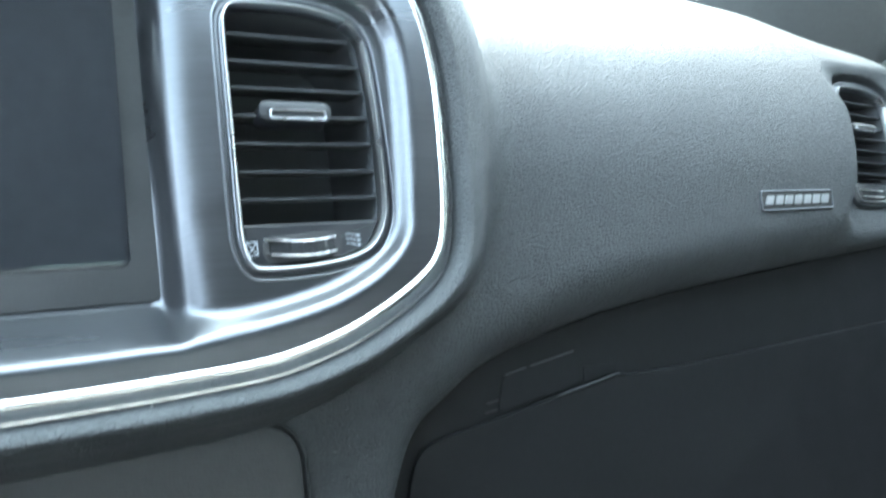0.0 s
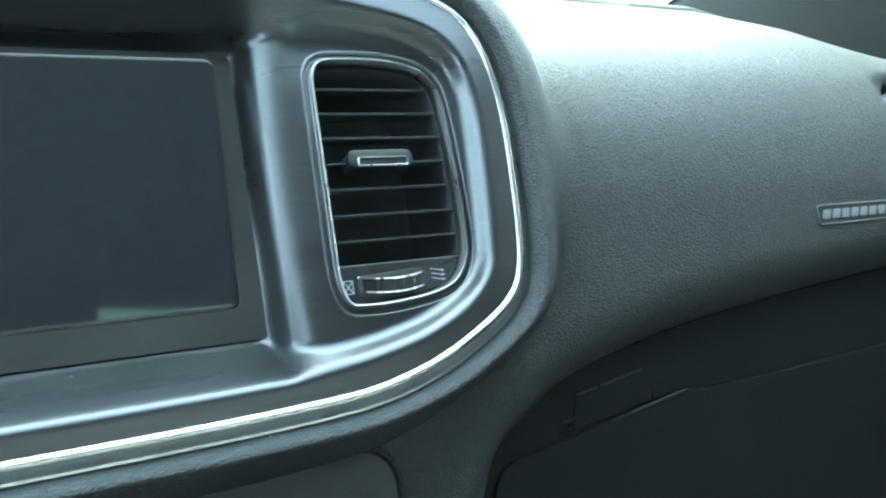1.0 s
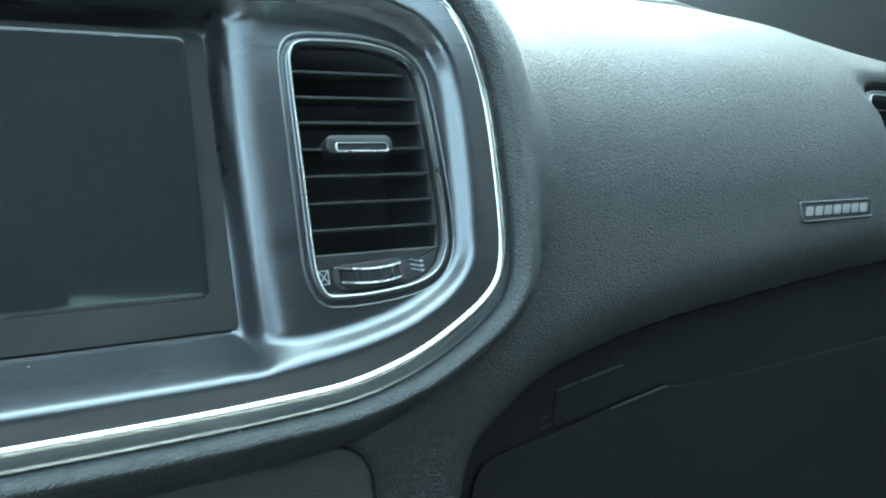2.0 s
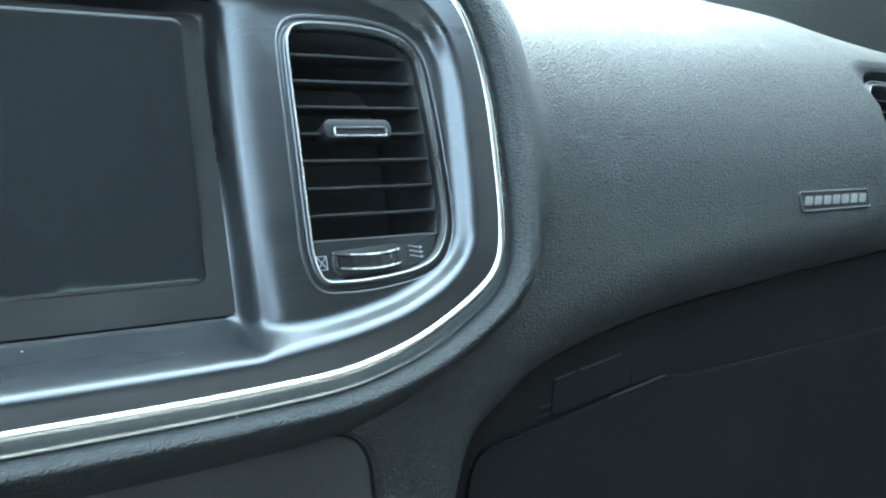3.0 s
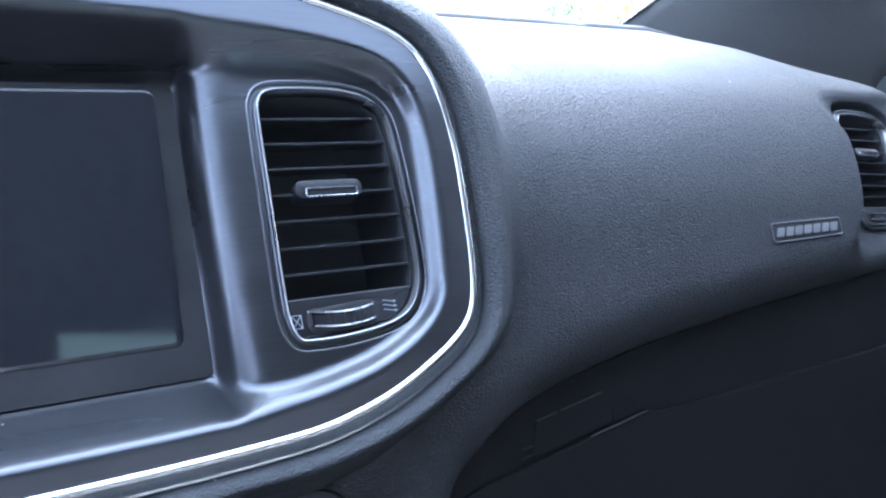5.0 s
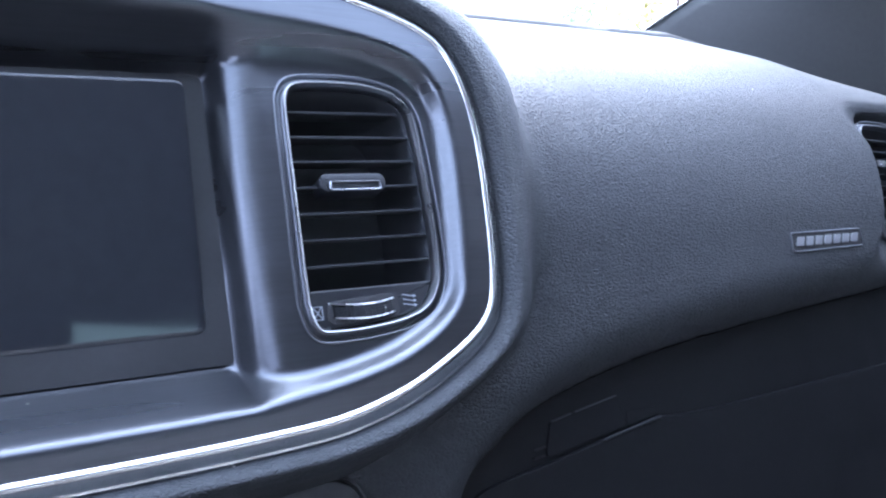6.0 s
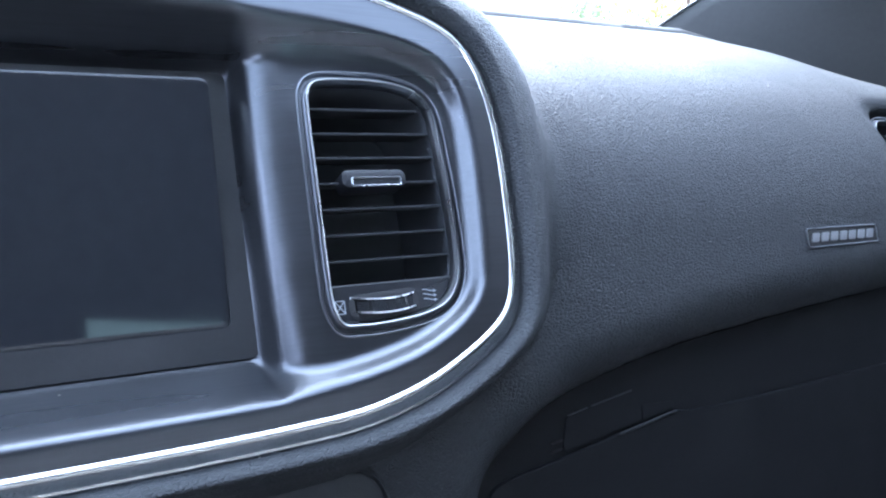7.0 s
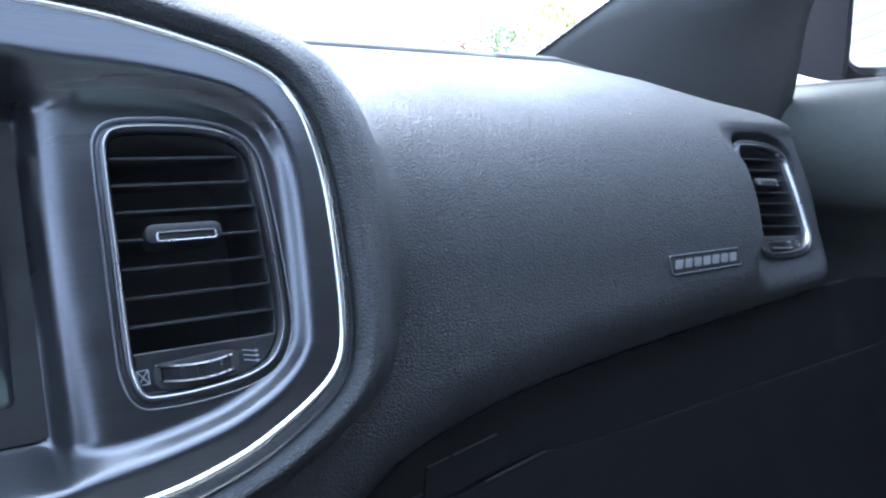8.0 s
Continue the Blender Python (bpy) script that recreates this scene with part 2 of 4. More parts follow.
def moved(piece, m):
    return [tuple(m @ Vector(v)) for v in piece[0]], piece[1]


def sheet(us, ws, height, keep=None):
    """A heightfield v = height over the grid us x ws; keep: which cells stay."""
    U, W = np.meshgrid(us, ws)
    nu, nw = len(us), len(ws)
    verts = np.stack([U.ravel(), height.ravel(), W.ravel()], 1)
    i, j = np.meshgrid(np.arange(nu - 1), np.arange(nw - 1))
    q = (j * nu + i).ravel()
    f = np.stack([q, q + 1, q + nu + 1, q + nu], 1)
    if keep is not None:
        f = f[keep.ravel()[f].all(1)]
        used = np.unique(f)
        back = np.zeros(len(verts), int)
        back[used] = np.arange(len(used))
        verts, f = verts[used], back[f]
    return verts.tolist(), f.tolist()


def dead(us, ws, hole):
    """Which grid points no kept cell uses."""
    ok = ~hole
    cell = ok[:-1, :-1] & ok[1:, :-1] & ok[:-1, 1:] & ok[1:, 1:]
    use = np.zeros_like(ok)
    for a in (0, 1):
        for b in (0, 1):
            use[a:len(ws) - 1 + a, b:len(us) - 1 + b] |= cell
    return ~use.ravel()


def ease(a, b, x):
    t = np.clip((x - a) / (b - a), 0, 1)
    return t * t * (3 - 2 * t)


def distance(curve, U, W):
    """Signed distance to a closed curve, positive inside."""
    p = np.stack([U.ravel(), W.ravel()], 1)
    best, inside = np.full(len(p), 9.0), np.zeros(len(p), bool)
    for a, b in zip(curve, np.roll(curve, -1, 0)):
        d = b - a
        t = np.clip(((p - a) @ d) / (d @ d + 1e-15), 0, 1)
        best = np.minimum(best, np.linalg.norm(p - a - t[:, None] * d, axis=1))
        cross = (a[1] > p[:, 1]) != (b[1] > p[:, 1])
        inside ^= cross & (p[:, 0] < a[0] + (p[:, 1] - a[1]) / (b[1] - a[1] + 1e-15) * d[0])
    return np.where(inside, best, -best).reshape(U.shape)


def across(curve, w):
    """The least and greatest u of a closed curve at the height w."""
    hits = [a[0] + (w - a[1]) / (b[1] - a[1]) * (b[0] - a[0]) for a, b in zip(curve, np.roll(curve, -1, 0)) if (a[1] > w) != (b[1] > w)]
    return min(hits), max(hits)


def mirrored(half):
    """A closed counter-clockwise outline from its right half, bottom to top, about the car's middle line."""
    return half + [(2 * CENTRE - u, w) for u, w in reversed(half)]


# ---- outlines of the centre stack ----
OUTLINE = catmull(mirrored([(-0.07, -0.0386), (-0.02, -0.0374), (0.002, -0.0360), (0.018, -0.0330), (0.036, -0.0277), (0.053, -0.0200), (0.0685, -0.0112),
                            (0.0785, -0.0025), (0.0838, 0.0085), (0.0870, 0.025), (0.0890, 0.044), (0.0907, 0.065), (0.0912, 0.083), (0.0902, 0.101),
                            (0.0872, 0.116), (0.0800, 0.1310), (0.0690, 0.1398), (0.052, 0.1470), (0.028, 0.1545), (-0.005, 0.1620), (-0.07, 0.168)]), 8, True)


def relaxed(curve):
    """Evens out the bends of a closed curve without drawing it in."""
    k = np.hanning(15)[1:-1]
    soft = lambda c: np.stack([np.convolve(np.pad(q, 6, "wrap"), k / k.sum(), "valid") for q in c.T], 1)
    once = soft(curve)
    return 2 * once - soft(once)


OUTLINE = relaxed(OUTLINE)
CREST = catmull(mirrored([(-0.08, -0.0292), (-0.04, -0.0287), (-0.018, -0.0272), (0.004, -0.0243), (0.027, -0.0193), (0.041, -0.0143), (0.053, -0.0080),
                          (0.0628, 0.0008), (0.0695, 0.0110), (0.0720, 0.022), (0.0750, 0.043), (0.0774, 0.070), (0.0780, 0.090), (0.0762, 0.105),
                          (0.0695, 0.1185), (0.057, 0.1275), (0.033, 0.1345), (-0.006, 0.1400), (-0.08, 0.1440)]), 8, True)
RECESS = catmull(mirrored([(-0.08, -0.0078), (-0.037, -0.0078), (-0.0315, -0.0086), (-0.0270, -0.0115), (-0.0220, -0.0148), (-0.0155, -0.0164), (-0.005, -0.0167), (0.007, -0.0156),
                           (0.020, -0.0133), (0.033, -0.0101), (0.047, -0.0042), (0.059, 0.0025), (0.0650, 0.0090), (0.0675, 0.018), (0.0703, 0.044), (0.0728, 0.070),
                           (0.0735, 0.088), (0.0718, 0.101), (0.0660, 0.1125), (0.055, 0.1195), (0.035, 0.1232), (-0.01, 0.1240), (-0.08, 0.1250)]), 8, True)
VENT = catmull([(-0.0018, 0.022), (-0.0014, 0.008), (0.0022, -0.0012), (0.0100, -0.0030), (0.0260, -0.0028), (0.0440, -0.0004), (0.0555, 0.0048), (0.0622, 0.0150),
                (0.0646, 0.028), (0.0655, 0.056), (0.0649, 0.090), (0.0622, 0.1025), (0.0545, 0.1098), (0.040, 0.1135), (0.0220, 0.1142), (0.0072, 0.1130),
                (0.0012, 0.1075), (-0.0002, 0.096), (-0.0010, 0.060)], 6, True)

# ---- dashboard skin ----
PROFILE = catmull([(-0.50, 0.070), (-0.20, 0.052), (-0.10, 0.044), (-0.03, 0.038), (0.0, 0.0335), (0.032, 0.0300), (0.056, 0.0280), (0.098, 0.0330), (0.150, 0.0537),
                   (0.2025, 0.0959), (0.2552, 0.160), (0.3157, 0.2371)], 12)
_w = np.linspace(-0.5, 0.3157, 900)
_v = np.interp(_w, PROFILE[:, 0], PROFILE[:, 1])
_k = np.hanning(61)
_pad = np.concatenate([_v[0] + (_v[0] - _v[30:0:-1]), _v, 2 * _v[-1] - _v[-2:-32:-1]])
PROFILE = np.stack([_w, np.convolve(_pad, _k / _k.sum(), "valid")], 1)
EDGE = catmull([(-0.9, -0.6), (0.03, -0.6), (0.046, -0.30), (0.063, -0.165), (0.085, -0.0900), (0.113, -0.0645), (0.148, -0.0475), (0.199, -0.0358), (0.259, -0.0270),
                (0.37, -0.0175), (0.48, -0.0105), (0.56, -0.0060), (0.65, -0.0020), (0.76, 0.0), (1.2, 0.005)], 8)


OUTER = VENT @ np.array([[1.04, 0], [0.10, 0.835]]) + np.array([0.4900, 0.0290])      # the vent at the dash end


def dash_height(U, W):
    v = np.interp(W, PROFILE[:, 0], PROFILE[:, 1])
    # rounded lower edge that turns under towards the glove box
    ring = np.vstack([EDGE, [(1.2, 0.9), (-0.9, 0.9)]])
    d = distance(ring, U, W)
    k = np.clip(1 - d / 0.030, 0, 1)
    v = v + 0.030 * (1 - np.sqrt(np.clip(1 - k * k, 0, 1)))
    v = v + 0.09 * ease(0.0, 0.022, -d)
    # pocket of the outer vent
    u0 = 0.4675 + (W - 0.045) * 0.28
    soft = 0.006 + 0.02 * (1 - ease(0.0, 0.04, W)) + 0.016 * ease(0.095, 0.130, W)
    s = ease(-1.0, 1.0, (U - u0) / soft) * ease(-0.03, 0.03, W) * (1 - ease(0.131, 0.150, W))
    v = v + s * np.maximum(0.0535 - v, 0)
    # a deep gap under the brow above that vent
    gap = -distance(OUTER, U, W)
    v = v + 0.030 * ease(0.0006, 0.0030, gap) * (1 - ease(0.0085, 0.0115, gap)) * ease(0.090, 0.122, W)
    # the end rolls away to the door
    x, r = np.clip(U - 0.566 - 0.012 * ease(0.03, 0.09, W) + 0.030 * (1 - ease(-0.02, 0.035, W)), 0, 1), 0.042
    v = v + np.where(x < 0.9 * r, r - np.sqrt(np.maximum(r * r - np.minimum(x, r) ** 2, 0)), 0.5641 * r + (x - 0.9 * r) * 2.0647)
    return v


def dash_points(us, ws):
    """The skin's grid, whose top falls away towards the door."""
    U, W = np.meshgrid(us, ws)
    H = dash_height(U, W)
    drop = 0.170 * np.clip(U - 0.49, 0, 0.11) * ease(0.13, 0.22, W)
    return U, W - drop * math.cos(radians(RECLINE)), H + drop * math.sin(radians(RECLINE))


dash = thing("dashboard", (CENTRE, 0.25, -0.5), "charcoal grained soft vinyl car dashboard", "dashboard")
us = np.concatenate([np.arange(-1.06, -0.2, 0.02), np.arange(-0.2, 0.46, 0.0035), np.arange(0.46, 0.60, 0.0014), np.arange(0.60, 0.76, 0.0035)])
ws = np.concatenate([np.arange(-0.50, -0.13, 0.012), np.arange(-0.13, 0.02, 0.0035), np.arange(0.02, 0.14, 0.0014), np.arange(0.14, 0.3157, 0.0035), [0.3157]])
U, W, H = dash_points(us, ws)
hole = (distance(OUTLINE, U, W) > 0.012) | (distance(OUTER, U, W) > 0.001)
v, f = sheet(us, ws, H, ~hole)
grid = np.stack([U.ravel(), H.ravel(), W.ravel()], 1)
part("pad", mesh_of("pad", grid[~dead(us, ws, hole)].tolist(), f, VINYL, 60), dash)

# padded hood round the centre stack, which flows into the pad
WIDE = [(0.0081, 0.004), (0.0084, -0.0040), (0.0094, -0.0064), (0.0110, -0.0084), (0.0128, -0.0095), (0.0148, -0.0096), (0.0195, -0.0078), (0.0262, -0.0044), (0.0325, 0.0003),
        (0.0390, 0.0075), (0.0455, 0.0165), (0.0500, 0.0270), (0.0528, 0.041), (0.0545, 0.063), (0.0556, 0.10), (0.0562, 0.20)]
GENTLE = [(0.0081, 0.004), (0.0084, -0.0040), (0.0094, -0.0064), (0.0110, -0.0084), (0.0128, -0.0095), (0.0148, -0.0096), (0.0195, -0.0078), (0.0262, -0.0044), (0.0325, 0.0003),
          (0.0390, 0.0068), (0.0465, 0.0140), (0.0545, 0.0212), (0.0630, 0.0280), (0.0720, 0.036), (0.0830, 0.048), (0.0950, 0.08)]
NARROW = [(0.0081, 0.004), (0.0092, -0.0042), (0.0102, -0.0062), (0.0117, -0.0092), (0.0133, -0.0114), (0.0147, -0.0121), (0.0160, -0.0115), (0.0174, -0.0092), (0.0187, -0.0050),
          (0.0203, -0.0010), (0.0218, 0.0070), (0.0238, 0.016), (0.0262, 0.028), (0.0282, 0.045), (0.0298, 0.08), (0.0312, 0.20)]
normals = outward(OUTLINE)
side = ease(-0.95, -0.10, normals[:, 1]) * (0.45 + 0.55 * ease(0.015, 0.085, OUTLINE[:, 1]))
side = np.maximum(side, ease(0.06, 0.10, OUTLINE[:, 1]))
flow = 1 - ease(0.020, 0.135, OUTLINE[:, 1])
stout = 1 + 0.16 * ease(-0.1, 0.35, normals[:, 1]) * (1 - ease(0.6, 0.95, normals[:, 1]))      # stouter at the upper corners
offs = np.concatenate([np.linspace(0.0081, 0.0110, 7), np.linspace(0.0118, 0.0262, 18), np.arange(0.027, 0.1205, 0.0008)])
HU, HW = OUTLINE[:, :1] + normals[:, :1] * offs, OUTLINE[:, 1:] + normals[:, 1:] * offs
a = []
for q, g, k in zip(side, flow, stout):
    row = np.array(NARROW) * (1 - q) + (np.array(WIDE) * (1 - g) + np.array(GENTLE) * g) * q
    row[:, 0] = np.where(row[:, 0] > 0.0128, 0.0128 + (row[:, 0] - 0.0128) * k, row[:, 0])
    row = catmull(row, 5)
    a.append(np.interp(offs, row[:, 0], row[:, 1], right=0.3))
a, b = np.array(a), dash_height(HU, HW)
soft = 0.010 + 0.012 * ease(-0.02, 0.03, HW)
h = np.clip(0.5 + 0.5 * (b - a) / soft, 0, 1)
H = b * (1 - h) + a * h - soft * h * (1 - h)
kernel = np.hanning(45) / np.hanning(45).sum()      # a wide hollow between the hood and the pad
wide_h = np.array([np.convolve(np.pad(r, 22, "edge"), kernel, "valid") for r in H])
fill = ease(0.030, 0.044, offs)[None] * ease(0.005, 0.04, HW)
H = H * (1 - fill) + np.minimum(wide_h, b) * fill + 0.0008 * ease(0.100, 0.120, offs)[None] - 0.00035
n, k = H.shape
verts = np.stack([HU.ravel(), H.ravel(), HW.ravel()], 1).tolist()
faces = [(i * k + m, (i + 1) % n * k + m, (i + 1) % n * k + m + 1, i * k + m + 1) for i in range(n) for m in range(k - 1)]
part("hood", mesh_of("hood", verts, faces, VINYL, 60), dash, "padded vinyl hood around the centre stack")

# ---- centre stack: bezel, bright strip, screen ----
stack = thing("center_stack", (CENTRE, 0.03, -0.04), "brushed gunmetal centre stack bezel with bright chrome edging", "car bezel")
us = np.concatenate([np.arange(2 * CENTRE - 0.096, -0.15, 0.003), np.arange(-0.15, 0.0965, 0.0007)])
ws = np.arange(-0.0445, 0.1735, 0.0007)
U, W = np.meshgrid(us, ws)
d_out, d_crest, d_in = distance(OUTLINE, U, W), distance(CREST, U, W), distance(RECESS, U, W)
rim = -0.0072 - 0.0018 * np.clip(d_out / np.maximum(d_out - d_crest, 1e-5), 0, 1)      # flange between the strip and the crest
# the floor: deep at the screen, then the wall and the slanted side of the block that holds the vent
floor_v = np.interp(np.abs(U - CENTRE), [0.0970, 0.1030, 0.1058, 0.1128, 0.1180, 0.1235], [0.0222, 0.0202, 0.0085, 0.0028, 0.0008, 0.0])
t = np.clip(d_crest / np.maximum(d_crest - np.minimum(d_in, 0), 1e-5), 0, 1)
t = np.where(d_in >= 0, 1, np.where(d_crest < 0, 0, t))
B = np.where(d_crest < 0, rim, -0.0090 + (floor_v + 0.0090) * t)


def eased(grid_v, n):
    """Rounds off the edges of a height grid."""
    kernel = np.hanning(n + 2)[1:-1] / np.hanning(n + 2).sum()
    for axis in (0, 1):
        grid_v = np.apply_along_axis(lambda r: np.convolve(np.pad(r, n // 2, "edge"), kernel, "valid"), axis, grid_v)
    return grid_v


broad_b = eased(eased(B, 31), 31)      # softer round the upper end
B = eased(B, 13)
top = ease(0.096, 0.126, W) * ease(0.003, 0.012, d_crest) * np.maximum(ease(0.117, 0.125, np.abs(U - CENTRE)), ease(0.129, 0.139, W))
B = B * (1 - top) + broad_b * top
vent_d = distance(VENT, U, W)
keep = (d_out > -0.004) & (vent_d < -0.0024) & ~((U < -0.0405) & (U > 2 * CENTRE + 0.0405) & (W > 0.0085) & (W < 0.1165))
part("bezel", mesh_of("bezel", *sheet(us, ws, B, keep), GUN, 70), stack)
strip = [(-0.0005, -0.0035), (-0.0005, -0.0064), (-0.0002, -0.0070), (0.0002, -0.0075), (0.0007, -0.0079), (0.0011, -0.0082), (0.0014, -0.0084), (0.0018, -0.00845), (0.0023, -0.0083),
         (0.0034, -0.0075), (0.0046, -0.0065), (0.0058, -0.0055), (0.0065, -0.0050), (0.0072, -0.0049), (0.0079, -0.0046), (0.0082, -0.0040), (0.0082, 0.004), (-0.0005, 0.004)]
broad = 0.94 + 0.18 * (1 - ease(-0.9, -0.2, outward(OUTLINE)[:, 1]))      # broader along the bottom
verts = []
for p, q, k in zip(OUTLINE, outward(OUTLINE), broad):
    verts += [(p[0] + q[0] * a * k, b, p[1] + q[1] * a * k) for a, b in strip]
part("chrome_strip", mesh_of("chrome_strip", verts, swept(OUTLINE, strip, tube=True)[1], CHROME, 75), stack, "polished chrome edging strip")
SCR = rounded([(2 * CENTRE + 0.0387, 0.0065, 0.004), (-0.0387, 0.0065, 0.004), (-0.0387, 0.1170, 0.004), (2 * CENTRE + 0.0387, 0.1170, 0.004)], 6)
SURROUND = rounded([(2 * CENTRE + 0.0256, -0.0072, 0.007), (-0.0256, -0.0072, 0.007), (-0.0256, 0.1250, 0.007), (2 * CENTRE + 0.0256, 0.1250, 0.007)], 6)
nrm_in = len(SCR)
verts = [(p[0], 0.0205, p[1]) for p in SURROUND] + [(p[0], 0.0200, p[1]) for p in SCR] + [(p[0], 0.0235, p[1]) for p in SCR]
faces = [(i, (i + 1) % nrm_in, nrm_in + (i + 1) % nrm_in, nrm_in + i) for i in range(nrm_in)]
faces += [(nrm_in + i, nrm_in + (i + 1) % nrm_in, 2 * nrm_in + (i + 1) % nrm_in, 2 * nrm_in + i) for i in range(nrm_in)]
display = thing("touch_screen", (CENTRE, 0.022, -0.007), "black glossy touch screen, switched off, in a matte frame", "screen")
part("frame", mesh_of("frame", verts, faces, FRAME, 30), display, "matte dark plastic screen frame")
SCREEN_TILT = 7.0
pivot = Matrix.Translation((0, 0.0222, 0.0065)) @ Matrix.Rotation(radians(SCREEN_TILT), 4, "X") @ Matrix.Translation((0, 0, -0.0065))
glass = slab(SCR, 0.0, 0.004, 0.0005)
part("panel", mesh_of("panel", *moved(glass, pivot), SCREEN, 30), display, "black glass panel")


# ---- air vents ----
def air_vent(origin, label, place, bright, lift=0.0):
    """A vent with its ring, vanes, tab and shut-off wheel, built round its own lower left corner in (u, v, w)."""
    vent = thing("air_vent", origin, label, "air vent", place, group="dashboard air vents")
    vent["o"] = [0, 0, 0]
    ring = [(0.0036, 0.006), (0.0036, 0.0001), (0.0034, -0.0003), (0.0029, -0.0005), (0.0025, -0.0003), (0.0021, 0.0005), (0.0016, 0.0014), (0.0004, 0.0014), (0.0, 0.0006), (-0.0006, 0.0002)]
    part("surround", mesh_of("surround", *swept(VENT, ring), GUN_RING, 40), vent, "dark satin outer ring")
    ring = [(-0.0007, 0.006), (-0.0007, -0.0010), (-0.0009, -0.0016), (-0.0013, -0.0018), (-0.0017, -0.0016), (-0.0019, -0.0010), (-0.0023, 0.0), (-0.0028, 0.001), (-0.0028, 0.008)]
    part("ring", mesh_of("ring", *swept(VENT, ring), SATIN, 40), vent, "bright chrome ring")
    inner = VENT - outward(VENT) * 0.0032
    v, f = swept(inner, [(0, 0.004), (0, 0.016), (-0.001, 0.055)])
    n = len(inner)
    f.append(tuple(i * 3 + 2 for i in range(n)))
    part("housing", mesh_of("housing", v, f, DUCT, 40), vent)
    for k, w in enumerate([0.1010, 0.0889, 0.0770, 0.0648, 0.0526, 0.0404, 0.0286]):
        lo, hi = across(inner, w + 0.002)
        lo, hi = lo + 0.0004, hi - 0.0004
        m = Matrix.Translation((0, 0.0075, w)) @ Matrix.Rotation(radians(13), 4, "X")
        vane = moved(box(lo, hi, -0.0035, 0.0150, -0.0006, 0.0006, 0.0004), m)
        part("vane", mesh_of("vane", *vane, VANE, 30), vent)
    # lower sill with the wheel and its signs
    low = [p for p in inner if p[1] < 0.0172]
    low = sorted(low, key=lambda p: math.atan2(p[1] - 0.012, p[0] - 0.032))
    sill = np.array([(hi_u, 0.0172) for hi_u in across(inner, 0.0172)] + [tuple(p) for p in low])
    ang = np.argsort(np.arctan2(sill[:, 1] - 0.0095, sill[:, 0] - 0.031))
    sill = sill[ang]
    v, f = swept(sill, [(0, 0.0052), (0, 0.0035), (-0.0008, 0.0028)])
    f.append(tuple(i * 3 + 2 for i in range(len(sill))))
    part("sill", mesh_of("sill", v, f, BLACK, 30), vent, "dark plastic sill")
    arc, R = 20, 0.025

    def arc_piece(w0, w1, out, u0=0.0096, u1=0.0392):
        c, vv, ff = (u0 + u1) / 2, [], []
        half = math.asin((u1 - u0) / 2 / R)
        for i in range(arc + 1):
            a = -half + 2 * half * i / arc
            for w in (w0, w1):
                for o in (0, out):
                    r = R + o
                    vv.append((c + r * math.sin(a), 0.0035 - (r * math.cos(a) - R * math.cos(half)), w - 0.0026 * math.cos(a / half * 1.5) + 0.002))
        for i in range(arc):
            a, b = i * 4, i * 4 + 4
            ff += [(a + 1, b + 1, b + 3, a + 3), (a, a + 1, a + 3, a + 2), (a, b, b + 1, a + 1), (a + 2, a + 3, b + 3, b + 2)]
        e = arc * 4
        ff += [(0, 2, 3, 1), (e, e + 1, e + 3, e + 2)]
        return vv, ff

    # flat dark plate, proud of the sill, for the shade of a recess
    slot = rounded([(0.0078, 0.0012, 0.004), (0.0415, 0.0022, 0.004), (0.0424, 0.0136, 0.005), (0.0082, 0.0118, 0.004)], 6)
    part("slot_shade", mesh_of("slot_shade", *slab(slot, 0.0023, 0.0050, 0.0003), RUBBER, 40), vent, "dark plate standing in for the shaded recess around the wheel")
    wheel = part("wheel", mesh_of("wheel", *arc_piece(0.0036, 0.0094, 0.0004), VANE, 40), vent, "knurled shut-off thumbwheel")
    for w0 in (0.0030, 0.0090):
        part("wheel_trim", mesh_of("wheel_trim", *arc_piece(w0, w0 + 0.0007, 0.0010), EDGING, 40), wheel, "chrome edge of the wheel")
    rib = []
    for row in range(4):
        for i in range(30):
            a = -0.52 + 1.04 * i / 29
            c = Vector((0.0244 + (R + 0.0006) * math.sin(a), 0.0035 - ((R + 0.0006) * math.cos(a) - R * math.cos(math.asin(0.0148 / R))), 0.0046 + row * 0.00105 - 0.0026 * math.cos(a * 2.2) + 0.002))
            rib.append(moved(box(-0.0003, 0.0003, -0.0003, 0.0003, -0.0003, 0.0003), Matrix.Translation(c)))
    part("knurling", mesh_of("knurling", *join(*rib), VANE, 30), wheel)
    part("pointer", mesh_of("pointer", *moved(box(-0.0004, 0.0004, -0.0004, 0.0004, -0.0010, 0.0010, 0.0003),
         Matrix.Translation((0.0335, -0.0002, 0.0070))), CHROME, 30), wheel, "bright pointer mark")
    # shut sign: a crossed square; open sign: three wavy arrows
    bars, th = [], 0.0003
    for a, b in (((0.0018, 0.0046), (0.0060, 0.0046)), ((0.0018, 0.0102), (0.0060, 0.0102)), ((0.0018, 0.0046), (0.0018, 0.0102)),
                 ((0.0060, 0.0046), (0.0060, 0.0102)), ((0.0018, 0.0046), (0.0060, 0.0102)), ((0.0060, 0.0046), (0.0018, 0.0102))):
        a, b = np.array(a), np.array(b)
        ln, an = np.linalg.norm(b - a), math.atan2(b[1] - a[1], b[0] - a[0])
        bars.append(moved(box(-ln / 2 - th / 2, ln / 2 + th / 2, -0.0001, 0.0003, -th / 2, th / 2),
                          Matrix.Translation(((a + b)[0] / 2, 0.0026, (a + b)[1] / 2)) @ Matrix.Rotation(-an, 4, "Y")))
